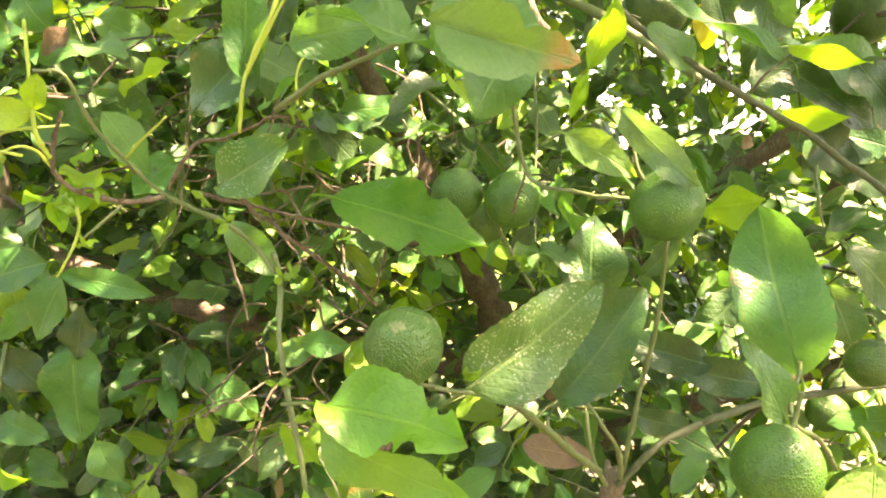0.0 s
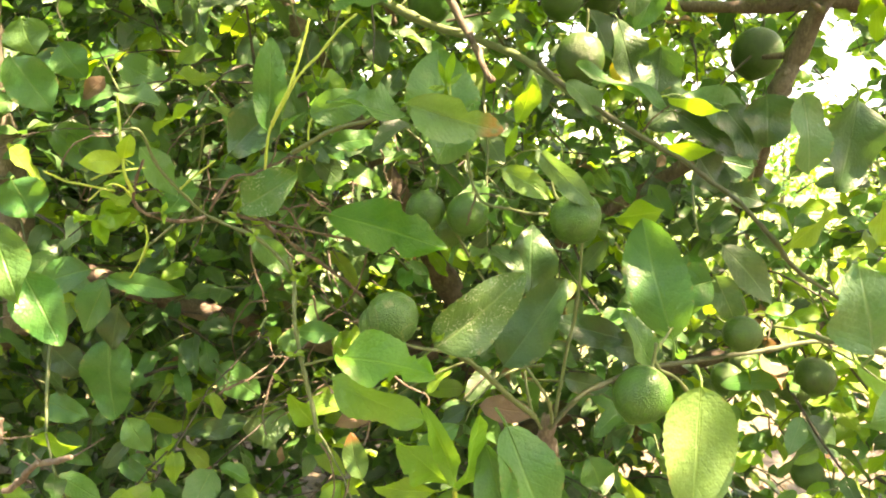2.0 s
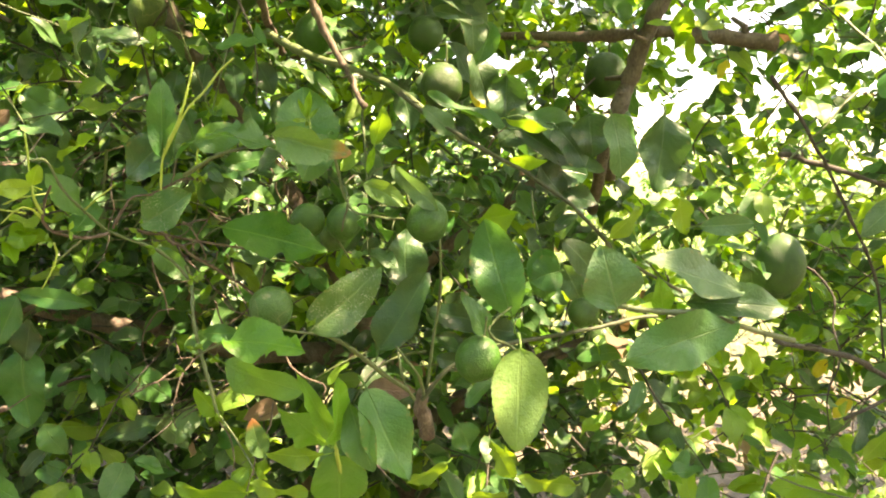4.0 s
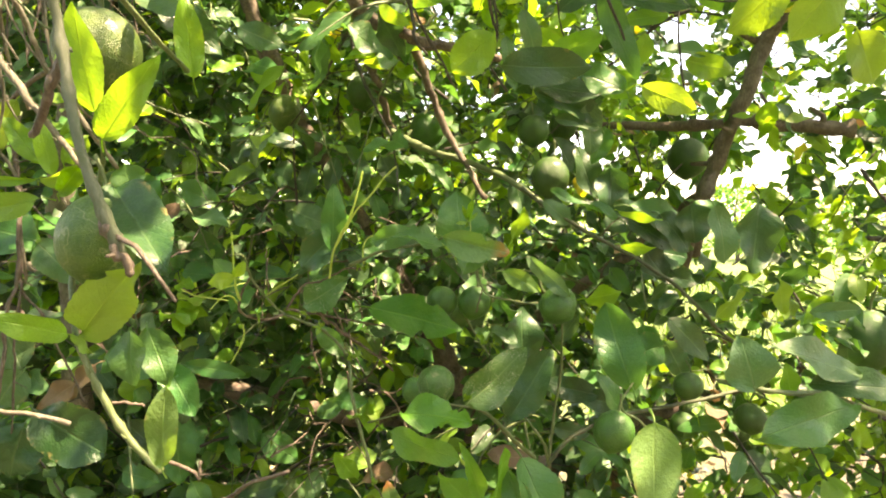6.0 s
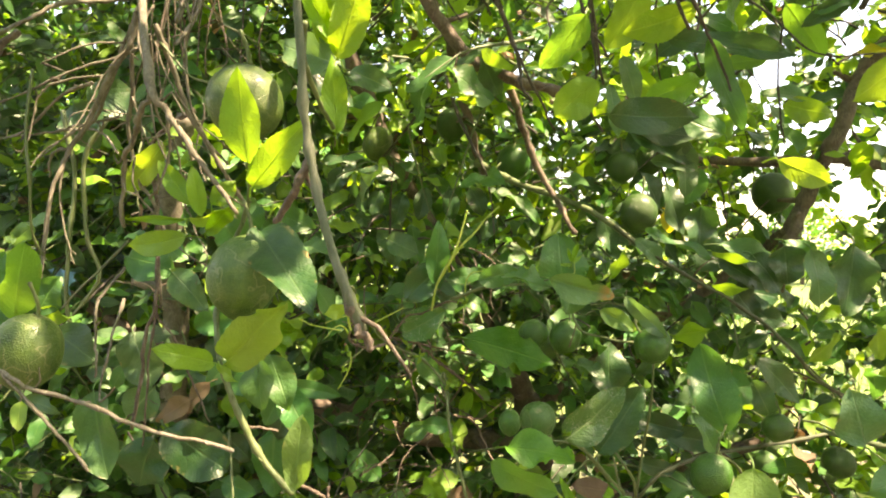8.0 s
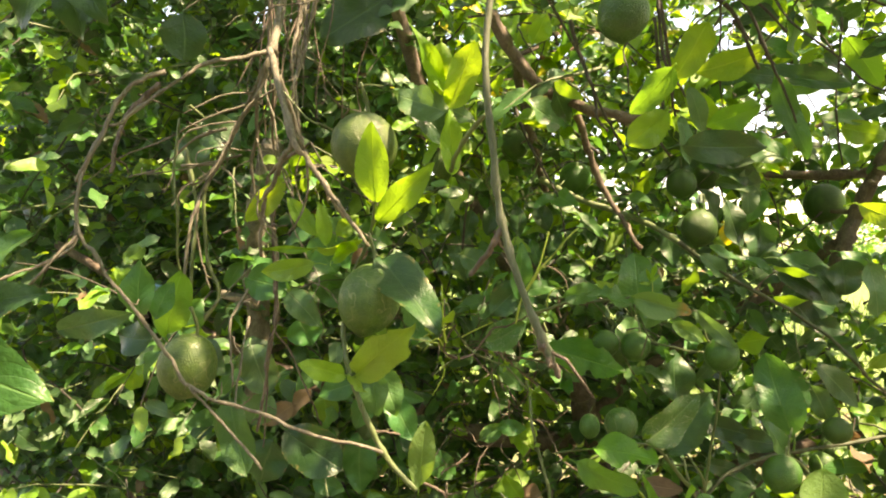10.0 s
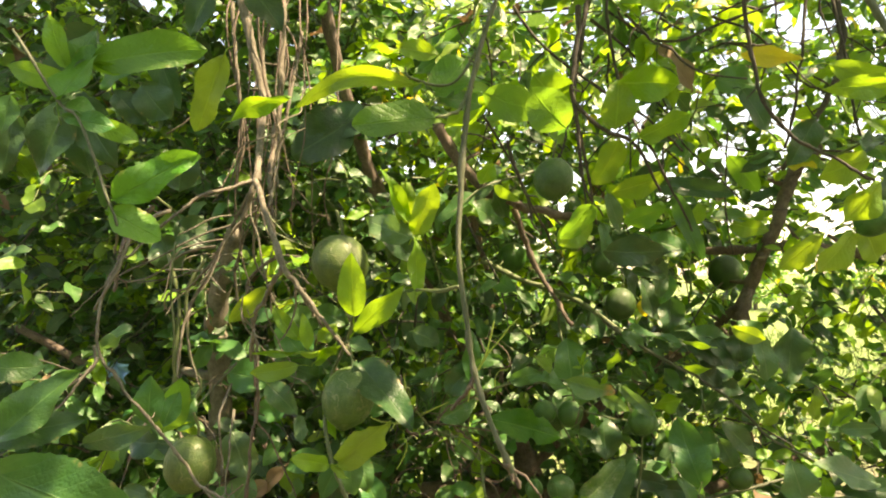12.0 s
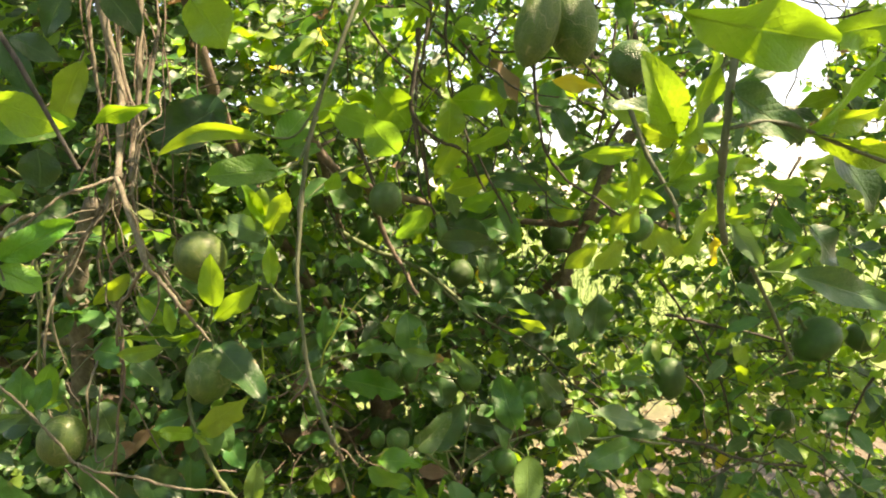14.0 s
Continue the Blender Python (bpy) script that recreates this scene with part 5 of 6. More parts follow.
leaf(tree, (-0.063, 0.100, 1.743), (-0.111, 0.101, 1.791), 0.0564, FRESH, 0, 0.1)
leaf(tree, (0.000, 0.200, 1.656), (-0.042, 0.200, 1.605), 0.0388, FRESH, 0, 0.1)
leaf(tree, (0.075, 0.400, 1.595), (0.193, 0.400, 1.593), 0.0473, DARK, 20, -0.1)
leaf(tree, (0.492, -0.050, 1.559), (0.560, -0.050, 1.590), 0.0460, FRESH, 0, 0.1)
leaf(tree, (0.381, -0.100, 1.633), (0.441, -0.100, 1.571), 0.0294, PALE, 10, 0.1)
leaf(tree, (0.617, -0.000, 1.622), (0.682, 0.000, 1.556), 0.0628, DARK, 0, 0.1)
leaf(tree, (0.443, -0.150, 1.562), (0.643, -0.150, 1.506), 0.0469, PALE, 10, 0.1)
leaf(tree, (0.703, 0.100, 1.692), (0.605, 0.100, 1.699), 0.0391, FRESH, 0, 0.1)
leaf(tree, (0.619, 0.100, 1.712), (0.619, 0.100, 1.743), 0.0245, MID, 0, 0.1)
leaf(tree, (0.592, 0.100, 1.734), (0.509, 0.100, 1.732), 0.0221, YELLOWISH, 20, 0.1)
leaf(tree, (0.541, 0.100, 1.934), (0.445, 0.100, 1.934), 0.0394, MID, 0, 0.1)
# short dead spurs on the young shoot
twig_b = twig([(-0.245, 0.200, 1.124), (-0.229, 0.190, 1.135), (-0.203, 0.160, 1.159), (-0.181, 0.140, 1.171), (-0.160, 0.120, 1.183)], 0.0021, 0.0014, BARK, 'pale bare dead spur')
twig_b = twig([(-0.305, 0.240, 1.160), (-0.289, 0.235, 1.155), (-0.273, 0.230, 1.150), (-0.264, 0.230, 1.143), (-0.263, 0.230, 1.158)], 0.0022, 0.0014, BARK, 'pale bare dead spur')
twig_b = twig([(-0.354, 0.250, 1.215), (-0.338, 0.250, 1.214), (-0.323, 0.250, 1.211)], 0.0017, 0.0014, BARK)
# large dark leaves behind the near twig
leaf(tree, (-0.735, 0.200, 1.814), (-0.780, 0.200, 1.706), 0.0611, DARK, 0, 0.1)
leaf(tree, (-0.739, 0.220, 1.828), (-0.681, 0.220, 1.722), 0.0595, DARK, 0, 0.1)
leaf(tree, (-0.726, 0.250, 1.935), (-0.791, 0.250, 1.843), 0.0650, DARK, 0, 0.1)
leaf(tree, (-0.662, 0.300, 1.941), (-0.621, 0.300, 1.826), 0.0446, DARK, 0, 0.1)
leaf(tree, (-0.652, 0.300, 1.941), (-0.579, 0.300, 1.903), 0.0430, DARK, 0, 0.1)
leaf(tree, (-0.672, 0.250, 1.887), (-0.717, 0.250, 1.843), 0.0374, MID, 0, 0.1)
leaf(tree, (-0.810, 0.200, 1.798), (-0.827, 0.200, 1.711), 0.0427, DARK, 0, 0.1)
leaf(tree, (-0.752, 0.250, 1.799), (-0.731, 0.250, 1.710), 0.0484, DARK, 0, 0.1)
leaf(tree, (-0.697, 0.250, 1.838), (-0.652, 0.250, 1.788), 0.0405, DARK, 0, 0.1)
leaf(tree, (-0.621, 0.300, 1.761), (-0.621, 0.300, 1.697), 0.0613, DARK, 0, 0.1)
leaf(tree, (-0.512, 0.300, 2.021), (-0.460, 0.300, 1.952), 0.0553, DARK, 0, 0.1)
leaf(tree, (-0.569, 0.300, 2.017), (-0.604, 0.300, 1.942), 0.0461, DARK, 0, 0.1)
leaf(tree, (-0.658, 0.250, 1.849), (-0.617, 0.250, 1.798), 0.0584, DARK, 0, 0.1)
leaf(shoot_f, (-0.540, -0.200, 1.712), (-0.590, -0.200, 1.726), 0.0208, FRESH, 0, 0.1)
leaf(shoot_f, (-0.546, -0.200, 1.726), (-0.552, -0.200, 1.764), 0.0181, FRESH, 0, 0.1)
leaf(shoot_f, (-0.544, -0.200, 1.723), (-0.522, -0.200, 1.760), 0.0191, MID, 0, 0.1)
leaf(shoot_f, (-0.539, -0.220, 1.682), (-0.500, -0.220, 1.674), 0.0174, MID, 0, 0.1)
leaf(shoot_f, (-0.577, -0.220, 1.699), (-0.585, -0.220, 1.670), 0.0216, MID, 0, 0.1)
twig_b = twig([(-0.704, 0.500, 1.609), (-0.685, 0.500, 1.508), (-0.692, 0.500, 1.427), (-0.696, 0.500, 1.328), (-0.681, 0.500, 1.258)], 0.0036, 0.0030, STEM, 'thin green stem')
twig_b = twig([(-0.638, 0.500, 1.598), (-0.671, 0.500, 1.538), (-0.667, 0.500, 1.427), (-0.647, 0.500, 1.367), (-0.687, 0.500, 1.308)], 0.0036, 0.0025, STEM, 'thin green stem')
twig_b = twig([(-0.493, 0.450, 1.604), (-0.551, 0.450, 1.555), (-0.537, 0.440, 1.468), (-0.529, 0.420, 1.376), (-0.539, 0.400, 1.251), (-0.552, 0.400, 1.170)], 0.0034, 0.0023, BARK)
twig_b = twig([(-0.681, 0.360, 1.681), (-0.706, 0.340, 1.647), (-0.708, 0.300, 1.596), (-0.709, 0.280, 1.545)], 0.0045, 0.0029, BARK)
# larger leaves of the canopy over the open side
leaf(tree, (0.164, 0.550, 1.825), (0.122, 0.550, 1.737), 0.0610, YELLOWISH, 0, 0.1)
leaf(tree, (0.264, 0.600, 1.775), (0.203, 0.600, 1.732), 0.0431, DARK, 0, 0.1)
leaf(tree, (0.408, 0.620, 1.757), (0.300, 0.620, 1.752), 0.0267, DARK, 20, 0.1)
leaf(tree, (0.395, 0.620, 1.735), (0.312, 0.619, 1.725), 0.0267, FRESH, 20, 0.1)
leaf(tree, (0.274, 0.600, 1.696), (0.182, 0.600, 1.659), 0.0507, FRESH, 0, 0.1)
leaf(tree, (0.134, 0.550, 1.716), (0.159, 0.550, 1.635), 0.0305, PALE, 10, 0.1)
leaf(tree, (0.273, 0.600, 1.564), (0.157, 0.600, 1.600), 0.0414, DARK, 0, -0.2)
leaf(tree, (0.269, 0.600, 1.547), (0.197, 0.600, 1.564), 0.0320, PALE, 20, 0.1)
leaf(tree, (0.286, 0.620, 1.551), (0.262, 0.620, 1.491), 0.0363, MID, 0, 0.1)
leaf(tree, (0.334, 0.600, 1.631), (0.276, 0.599, 1.601), 0.0487, FRESH, 0, 0.1)
leaf(tree, (0.361, 0.500, 1.782), (0.439, 0.500, 1.709), 0.0407, FRESH, 10, 0.1)
leaf(tree, (0.381, 0.600, 1.783), (0.433, 0.600, 1.735), 0.0243, DARK, 0, 0.1)
leaf(tree, (0.413, 0.600, 1.655), (0.498, 0.600, 1.641), 0.0430, YOUNG, 0, 0.1)
leaf(tree, (0.452, 0.600, 1.667), (0.374, 0.600, 1.677), 0.0318, MID, 20, 0.1)
leaf(tree, (0.345, 0.600, 1.698), (0.342, 0.600, 1.646), 0.0337, YOUNG, 0, 0.1)
twig([(0.411, 0.600, 1.846), (0.398, 0.580, 1.784), (0.391, 0.580, 1.702), (0.396, 0.580, 1.638), (0.414, 0.600, 1.590)], 0.0021, 0.0013, TWIG)
twig([(0.268, 0.600, 1.857), (0.271, 0.600, 1.792), (0.257, 0.580, 1.735), (0.260, 0.560, 1.698)], 0.0028, 0.0016, TWIG)
twig([(0.089, 0.600, 1.849), (0.095, 0.600, 1.784), (0.104, 0.600, 1.699), (0.092, 0.600, 1.652), (0.123, 0.620, 1.608)], 0.0028, 0.0017, TWIG)
twig([(-0.073, 0.500, 1.813), (-0.056, 0.500, 1.753), (-0.036, 0.500, 1.701), (-0.028, 0.500, 1.654), (-0.013, 0.500, 1.633)], 0.0039, 0.0018, TWIG)
twig([(0.016, 0.300, 1.992), (0.014, 0.300, 1.934), (0.000, 0.300, 1.843), (0.043, 0.300, 1.794), (0.113, 0.320, 1.764), (0.162, 0.350, 1.693)], 0.0047, 0.0025, TWIG, 'dark knotty twig')
twig([(0.003, 0.300, 1.829), (0.011, 0.300, 1.762), (0.018, 0.300, 1.695), (0.052, 0.320, 1.648)], 0.0025, 0.0014, TWIG)
twig([(0.094, 0.300, 1.978), (0.134, 0.300, 1.937), (0.167, 0.300, 1.920), (0.223, 0.320, 1.889), (0.316, 0.340, 1.883)], 0.0025, 0.0015, TWIG)
twig([(0.490, 0.350, 2.045), (0.484, 0.330, 1.942), (0.460, 0.320, 1.878), (0.423, 0.340, 1.794), (0.397, 0.380, 1.732)], 0.0060, 0.0035, TWIG, 'brown forked limb')
twig([(0.446, 0.300, 2.023), (0.456, 0.280, 1.876), (0.470, 0.280, 1.770)], 0.0035, 0.0021, TWIG)
twig([(0.802, 0.700, 1.360), (0.891, 0.700, 1.342), (1.017, 0.720, 1.308), (1.121, 0.740, 1.286), (1.402, 0.800, 1.197)], 0.0049, 0.0034, TWIG)
twig([(0.714, 0.600, 1.476), (0.784, 0.600, 1.387), (0.855, 0.620, 1.293), (0.946, 0.640, 1.158), (0.992, 0.660, 1.005)], 0.0030, 0.0020, TWIG)
twig([(0.667, 0.500, 1.094), (0.782, 0.500, 1.064), (0.919, 0.520, 1.001), (1.153, 0.550, 0.949)], 0.0047, 0.0034, TWIG)
twig([(0.784, 0.500, 0.968), (0.901, 0.500, 1.010), (0.976, 0.500, 1.021), (1.098, 0.500, 1.053)], 0.0029, 0.0019, TWIG)
twig([(0.748, 0.300, 1.528), (0.795, 0.300, 1.445), (0.830, 0.300, 1.378), (0.858, 0.300, 1.316)], 0.0049, 0.0039, STEM_GREY)
lime((0.073, -0.130, 1.885), 0.0269, 0.0509, (0.3, 0, 1), 'pale', 'pale green elongated lime on a drooping shoot')
lime((0.132, -0.110, 1.892), 0.0324, 0.0471, (0, 0, 1), 'pale', 'pale green elongated lime on a drooping shoot')
lime((0.087, -0.330, 1.796), 0.0209, 0.0220, (0, 0, 1), 'dark', 'dark green lime behind bright leaves')
# bud clusters at the nodes
buds(tree, (-0.193, 0.535, 1.265))
buds(tree, (-0.174, 0.535, 1.248))
buds(tree, (-0.130, 0.540, 1.202))
buds(tree, (-0.292, 0.535, 1.225))
buds(tree, (-0.280, 0.495, 1.261))
buds(tree, (-0.108, 0.525, 1.330))
buds(tree, (-0.119, 0.525, 1.333))
buds(tree, (-0.254, 0.485, 1.274))
buds(tree, (-0.101, 0.495, 1.027))
buds(tree, (-0.122, 0.540, 1.204))
buds(tree, (-0.128, 0.515, 1.118))
buds(tree, (-0.140, 0.500, 1.094))
buds(tree, (-0.086, 0.440, 1.121))
buds(tree, (0.022, 0.400, 1.167))
buds(tree, (0.100, 0.650, 1.196))
buds(tree, (0.075, 0.655, 1.205))
buds(tree, (0.084, 0.655, 1.200))


# ---- crown: shoots filling the tree behind the front branches ----
FILL = np.random.default_rng(7)
PATTERNS = []
pick = random.Random(5)
for k in range(10):
    pv, pu, pf = blade(8, 2, pick.uniform(0.05, 0.4), pick.uniform(-0.05, 0.35), pick.uniform(0.4, 1.4), pick.choice((0, 0, 0, 0.08, 0.2)), pick)
    PATTERNS.append((np.array([tuple(q) for q in pv]), np.array(pu), np.array(pf)))


# crown gaps along the camera's lines to sky and field: two ends, a radius
GAPS = [
    ((0.66, 0.85, 1.43), (1.08, 1.7, 1.50), 0.062),
    ((0.72, 0.85, 1.50), (1.16, 1.7, 1.62), 0.050),
    ((0.54, 0.85, 1.84), (0.93, 1.7, 2.00), 0.055),
    ((0.39, 0.85, 1.72), (0.70, 1.7, 1.86), 0.040),
    ((0.64, 0.10, 1.90), (1.29, 0.85, 2.08), 0.10),
    ((1.29, 0.85, 2.08), (2.13, 1.8, 2.30), 0.17),
    ((0.66, 0.10, 1.74), (1.33, 0.85, 1.81), 0.05),
    ((1.33, 0.85, 1.81), (2.19, 1.8, 1.90), 0.10),
    ((0.64, 0.10, 1.93), (1.34, 0.85, 2.19), 0.09),
    ((1.34, 0.85, 2.19), (2.22, 1.8, 2.51), 0.16),
    ((0.15, 0.10, 1.58), (0.51, 0.85, 1.77), 0.035),
    ((0.09, 0.10, 1.55), (0.39, 0.85, 1.70), 0.025),
    ((0.22, 0.10, 1.47), (0.68, 0.85, 1.52), 0.03),
    ((0.22, 0.10, 1.62), (0.68, 0.85, 1.86), 0.03),
    ((0.68, 0.85, 1.86), (1.26, 1.8, 2.16), 0.05),
    ((0.39, 0.85, 1.70), (0.77, 1.8, 1.89), 0.045),
    ((0.68, 0.85, 1.52), (1.26, 1.8, 1.59), 0.055),
    ((0.50, 0.85, 1.77), (0.97, 1.8, 2.00), 0.06),
    ((0.37, 0.85, 1.84), (0.74, 1.8, 2.12), 0.035),
    ((0.60, 0.85, 1.37), (1.14, 1.8, 1.40), 0.075),
    ((0.70, 0.85, 1.64), (1.24, 1.8, 1.68), 0.04),
    ((0.38, 0.85, 2.12), (0.66, 1.7, 2.38), 0.04),
    ((0.64, 0.85, 1.35), (1.05, 1.7, 1.25), 0.055),
    ((0.90, 0.90, 1.00), (1.50, 1.8, 0.70), 0.08),
    ((-0.92, 0.90, 1.90), (-1.45, 1.8, 2.20), 0.075),
]
# openings added along the sun's way to light the young shoot and single fruit
for lit, radius in (((-0.34, 0.22, 1.56), 0.06), ((-0.31, 0.22, 1.30), 0.05), ((0.172, 0.505, 1.30), 0.035), ((0.23, 0.38, 1.14), 0.03), ((0.26, 0.36, 1.08), 0.03), ((-0.28, 0.22, 1.22), 0.03), ((-1.08, 0.90, 1.50), 0.16), ((-0.54, 0.33, 1.64), 0.07), ((-0.60, 0.34, 1.55), 0.05), ((-0.92, 0.86, 1.38), 0.10)):
    GAPS.append((lit, tuple(Vector(lit) + SUN_WAY * (1.9 / SUN_WAY.z)), radius))
# and others added so that it dapples the lower crown
for lit, radius in (((0.12, 0.84, 1.16), 0.09), ((0.42, 0.84, 1.12), 0.10), ((-0.12, 0.84, 1.24), 0.07), ((0.36, 0.82, 1.32), 0.08), ((0.70, 0.88, 1.06), 0.11), ((0.95, 0.84, 0.92), 0.11), ((1.30, 0.90, 0.95), 0.11), ((0.47, 0.84, 0.96), 0.10), ((0.06, 0.84, 1.02), 0.09), ((1.50, 0.90, 1.10), 0.11), ((0.90, 0.95, 1.15), 0.08)):
    lit = Vector(lit) + SUN_WAY * 0.15
    GAPS.append((tuple(lit), tuple(lit + SUN_WAY * (2.5 / SUN_WAY.z)), radius))
GAP_A = np.array([g[0] for g in GAPS])
GAP_B = np.array([g[1] for g in GAPS])
GAP_R = np.array([g[2] for g in GAPS]) * 0.85
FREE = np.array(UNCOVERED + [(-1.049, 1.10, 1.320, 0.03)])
# a point amid the camera's path, the end of the cleared sight lines
NEAR_CAMERA = np.array((-0.12, -0.5, 1.42))


def off_line(p, a, b):
    """Distance of a place from many lines a-b, and how far along them it lies."""
    d = b - a
    t = np.clip(((p - a) * d).sum(1) / (d * d).sum(1), 0, 1)
    return np.linalg.norm(a + d * t[:, None] - p, axis=1), t


def in_gap(p):
    d, t = off_line(p, GAP_A, GAP_B)
    return bool((d < GAP_R * (1 + 0.5 * t)).any())


# true where a fill leaf would hide a kept thing from the camera
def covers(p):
    d, t = off_line(p, FREE[:, :3], NEAR_CAMERA[None, :])
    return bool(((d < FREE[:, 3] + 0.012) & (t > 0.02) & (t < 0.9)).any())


def density(p):
    """Share of shoots kept at a place of the crown."""
    x, y, z = p
    # clear room for the single branches, up to the top of the camera's view
    view_top = 1.74 + 0.46 * (y + 0.9)
    if 0.15 < y < 0.80 and 1.70 + 0.1 * y < z < 2.2 and -0.25 < x < 1.4:
        return 0.24                      # low canopy over the open side
    if x > 0.86 + 0.3 * (0.8 - y) and 0.2 < y < 0.8 and 0.75 < z < 1.62:
        return 0.34                      # growth that turns forward at the open side
    if y < 0.80 and z < view_top:
        return 0.0
    # unseen canopy added above the view; its shares set how much sun it stops
    if y < 0.80:
        return (0.26 if y < 0.45 else 0.10) if -0.45 < x < 0.15 else 0.17 if y < 0.35 else 0.04
    d = 0.62 if y < 1.0 else 1.0
    if x > 0.45:
        # the open side: thinner growth
        d *= 0.9
        if x > 0.9:
            d *= 0.75 if z < 1.55 else 0.95
    if x > -0.35 and z > 1.78:
        d *= (0.6 if y < 1.2 else 0.95) if x < 0.3 else 0.9      # airy top, through which light falls into the middle
    if z < 0.55 and x > 0.3:
        d *= 0.8
    if noise.noise(Vector((x * 2.6, y * 2.6, z * 2.6)) + Vector((3.1, 0.7, 9.2))) > 0.22:
        d *= 0.35
    return d


class Batch:
    """Leaves or stems gathered into one mesh of uncountable foliage."""

    def __init__(self):
        self.v, self.f, self.u, self.m, self.n = [], [], [], [], 0

    def add(self, v, f, u, mat):
        self.v.append(v)
        self.f.append(f + self.n)
        self.u.append(u)
        self.m.append(np.full(len(f), mat))
        self.n += len(v)

    def build(self, name, mats, parent, label):
        v, f = np.concatenate(self.v), np.concatenate(self.f)
        u, m = np.concatenate(self.u), np.concatenate(self.m)
        me = bpy.data.meshes.new(name)
        me.vertices.add(len(v))
        me.vertices.foreach_set("co", v.astype(np.float32).ravel())
        me.loops.add(f.size)
        me.loops.foreach_set("vertex_index", f.astype(np.int32).ravel())
        me.polygons.add(len(f))
        me.polygons.foreach_set("loop_start", np.arange(0, f.size, 4, dtype=np.int32))
        me.polygons.foreach_set("material_index", m.astype(np.int32))
        me.polygons.foreach_set("use_smooth", np.ones(len(f), dtype=bool))
        layer = me.uv_layers.new(name="UVMap")
        layer.data.foreach_set("uv", u[f.ravel()].astype(np.float32).ravel())
        for q in mats:
            me.materials.append(q)
        me.update(calc_edges=True)
        me.validate()
        ob = new(name, me)
        if parent is not None:
            ob.parent = parent
        return tagged(ob, label, kind="stuff")


LEAF_MATS = [DARK, MID, PALE, YOUNG, YELLOWISH, DRY, YELLOW]
# dark kinds inside, yellow-green ones on top: shade and backlight put into colour
MIX_IN = np.array([0.36, 0.38, 0.18, 0.045, 0.02, 0.015, 0.0])
MIX_TOP = np.array([0.22, 0.35, 0.07, 0.25, 0.09, 0.01, 0.01])


def one_leaf(base, along, normal, length, width):
    y = along / np.linalg.norm(along)
    z = normal - y * (normal @ y)
    z /= max(np.linalg.norm(z), 1e-6)
    x = np.cross(y, z)
    pv, pu, pf = PATTERNS[FILL.integers(len(PATTERNS))]
    v = base + pv[:, :1] * width * x + pv[:, 1:2] * length * y + pv[:, 2:] * (width + length) * 0.5 * z
    return v, pf, pu


def stem_strip(way, r0, r1):
    v, f = tube([Vector(p) for p in way], r0, r1, 4, 0.1)
    quads = np.array([q for q in f if len(q) == 4])
    return np.array([tuple(q) for q in v]), quads


def shoot(p, batch_leaf, batch_stem, scale=1.0, top=0.0):
    """A leafy shoot: an arching stem with alternate leaves that turn their faces up and outwards."""
    az = FILL.uniform(0, 2 * math.pi)
    el = FILL.uniform(-0.9, 0.9)
    d = np.array([math.cos(az) * math.cos(el), math.sin(az) * math.cos(el) - 0.25, math.sin(el)])
    d /= np.linalg.norm(d)
    length = FILL.uniform(0.14, 0.34) * scale
    way, q, step = [p], p, length / 6
    for _ in range(6):
        d = d + np.array([0, 0, -0.10]) + FILL.normal(0, 0.12, 3)
        d /= np.linalg.norm(d)
        q = q + d * step
        way.append(q)
    sv, sf = stem_strip(way, FILL.uniform(0.0014, 0.0036) * scale, 0.0009)
    if not (in_gap(way[3]) or in_gap(way[6])):
        batch_stem.add(sv, sf, np.zeros((len(sv), 2)), 0 if FILL.random() < 0.62 else 1)
    mix = MIX_TOP if top else MIX_IN
    young = FILL.random() < (0.25 if top else 0.12)
    for k in range(int(FILL.integers(5, 10))):
        i = FILL.integers(1, 7)
        base = way[i]
        a = FILL.uniform(0, 2 * math.pi)
        out = np.array([math.cos(a), math.sin(a) - 0.2, FILL.uniform(-0.9, 0.35)]) + d * 0.5
        out /= np.linalg.norm(out)
        up = np.array([FILL.normal(0, 0.5), -0.55 + FILL.normal(0, 0.5), 0.65])
        size = FILL.uniform(0.042, 0.088) * scale
        kind = FILL.choice(7, p=mix)
        if young and kind < 3:
            kind = 3
        base = base + out * 0.008
        c = base + out * size * 0.5
        # the last test also keeps leaves out of the camera's view
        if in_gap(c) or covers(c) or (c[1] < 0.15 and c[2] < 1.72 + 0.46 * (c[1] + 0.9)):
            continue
        v, f, u = one_leaf(base, out, up, size, size * FILL.uniform(0.38, 0.56))
        batch_leaf.add(v, f, u, kind)


crown_leaves, crown_stems = Batch(), Batch()
for _ in range(13500):
    p = np.array([FILL.uniform(-1.8, 2.4), FILL.uniform(-0.7, 2.0), FILL.uniform(0.15, 2.7)])
    if FILL.random() > density(p):
        continue
    shoot(p, crown_leaves, crown_stems, 1.25 if p[2] > 1.65 and p[0] > -0.2 and p[1] < 0.9 else 1.0, top=1.0 if (p[2] > 1.6 and p[0] > -0.42) or p[0] > 0.75 else 0.0)
# an upper crown added out of view, which shades the inside
for _ in range(400):
    p = np.array([FILL.uniform(-2.4, -0.1), FILL.uniform(0.75, 2.8), FILL.uniform(2.65, 3.5)])
    shoot(p, crown_leaves, crown_stems, 1.7, top=1.0)
# high shoots added at the right, out of view, to shade the growth below
for _ in range(240):
    p = np.array([FILL.uniform(1.15, 2.7), FILL.uniform(-0.2, 0.9), FILL.uniform(2.5, 3.3)])
    shoot(p, crown_leaves, crown_stems, 1.6, top=1.0)
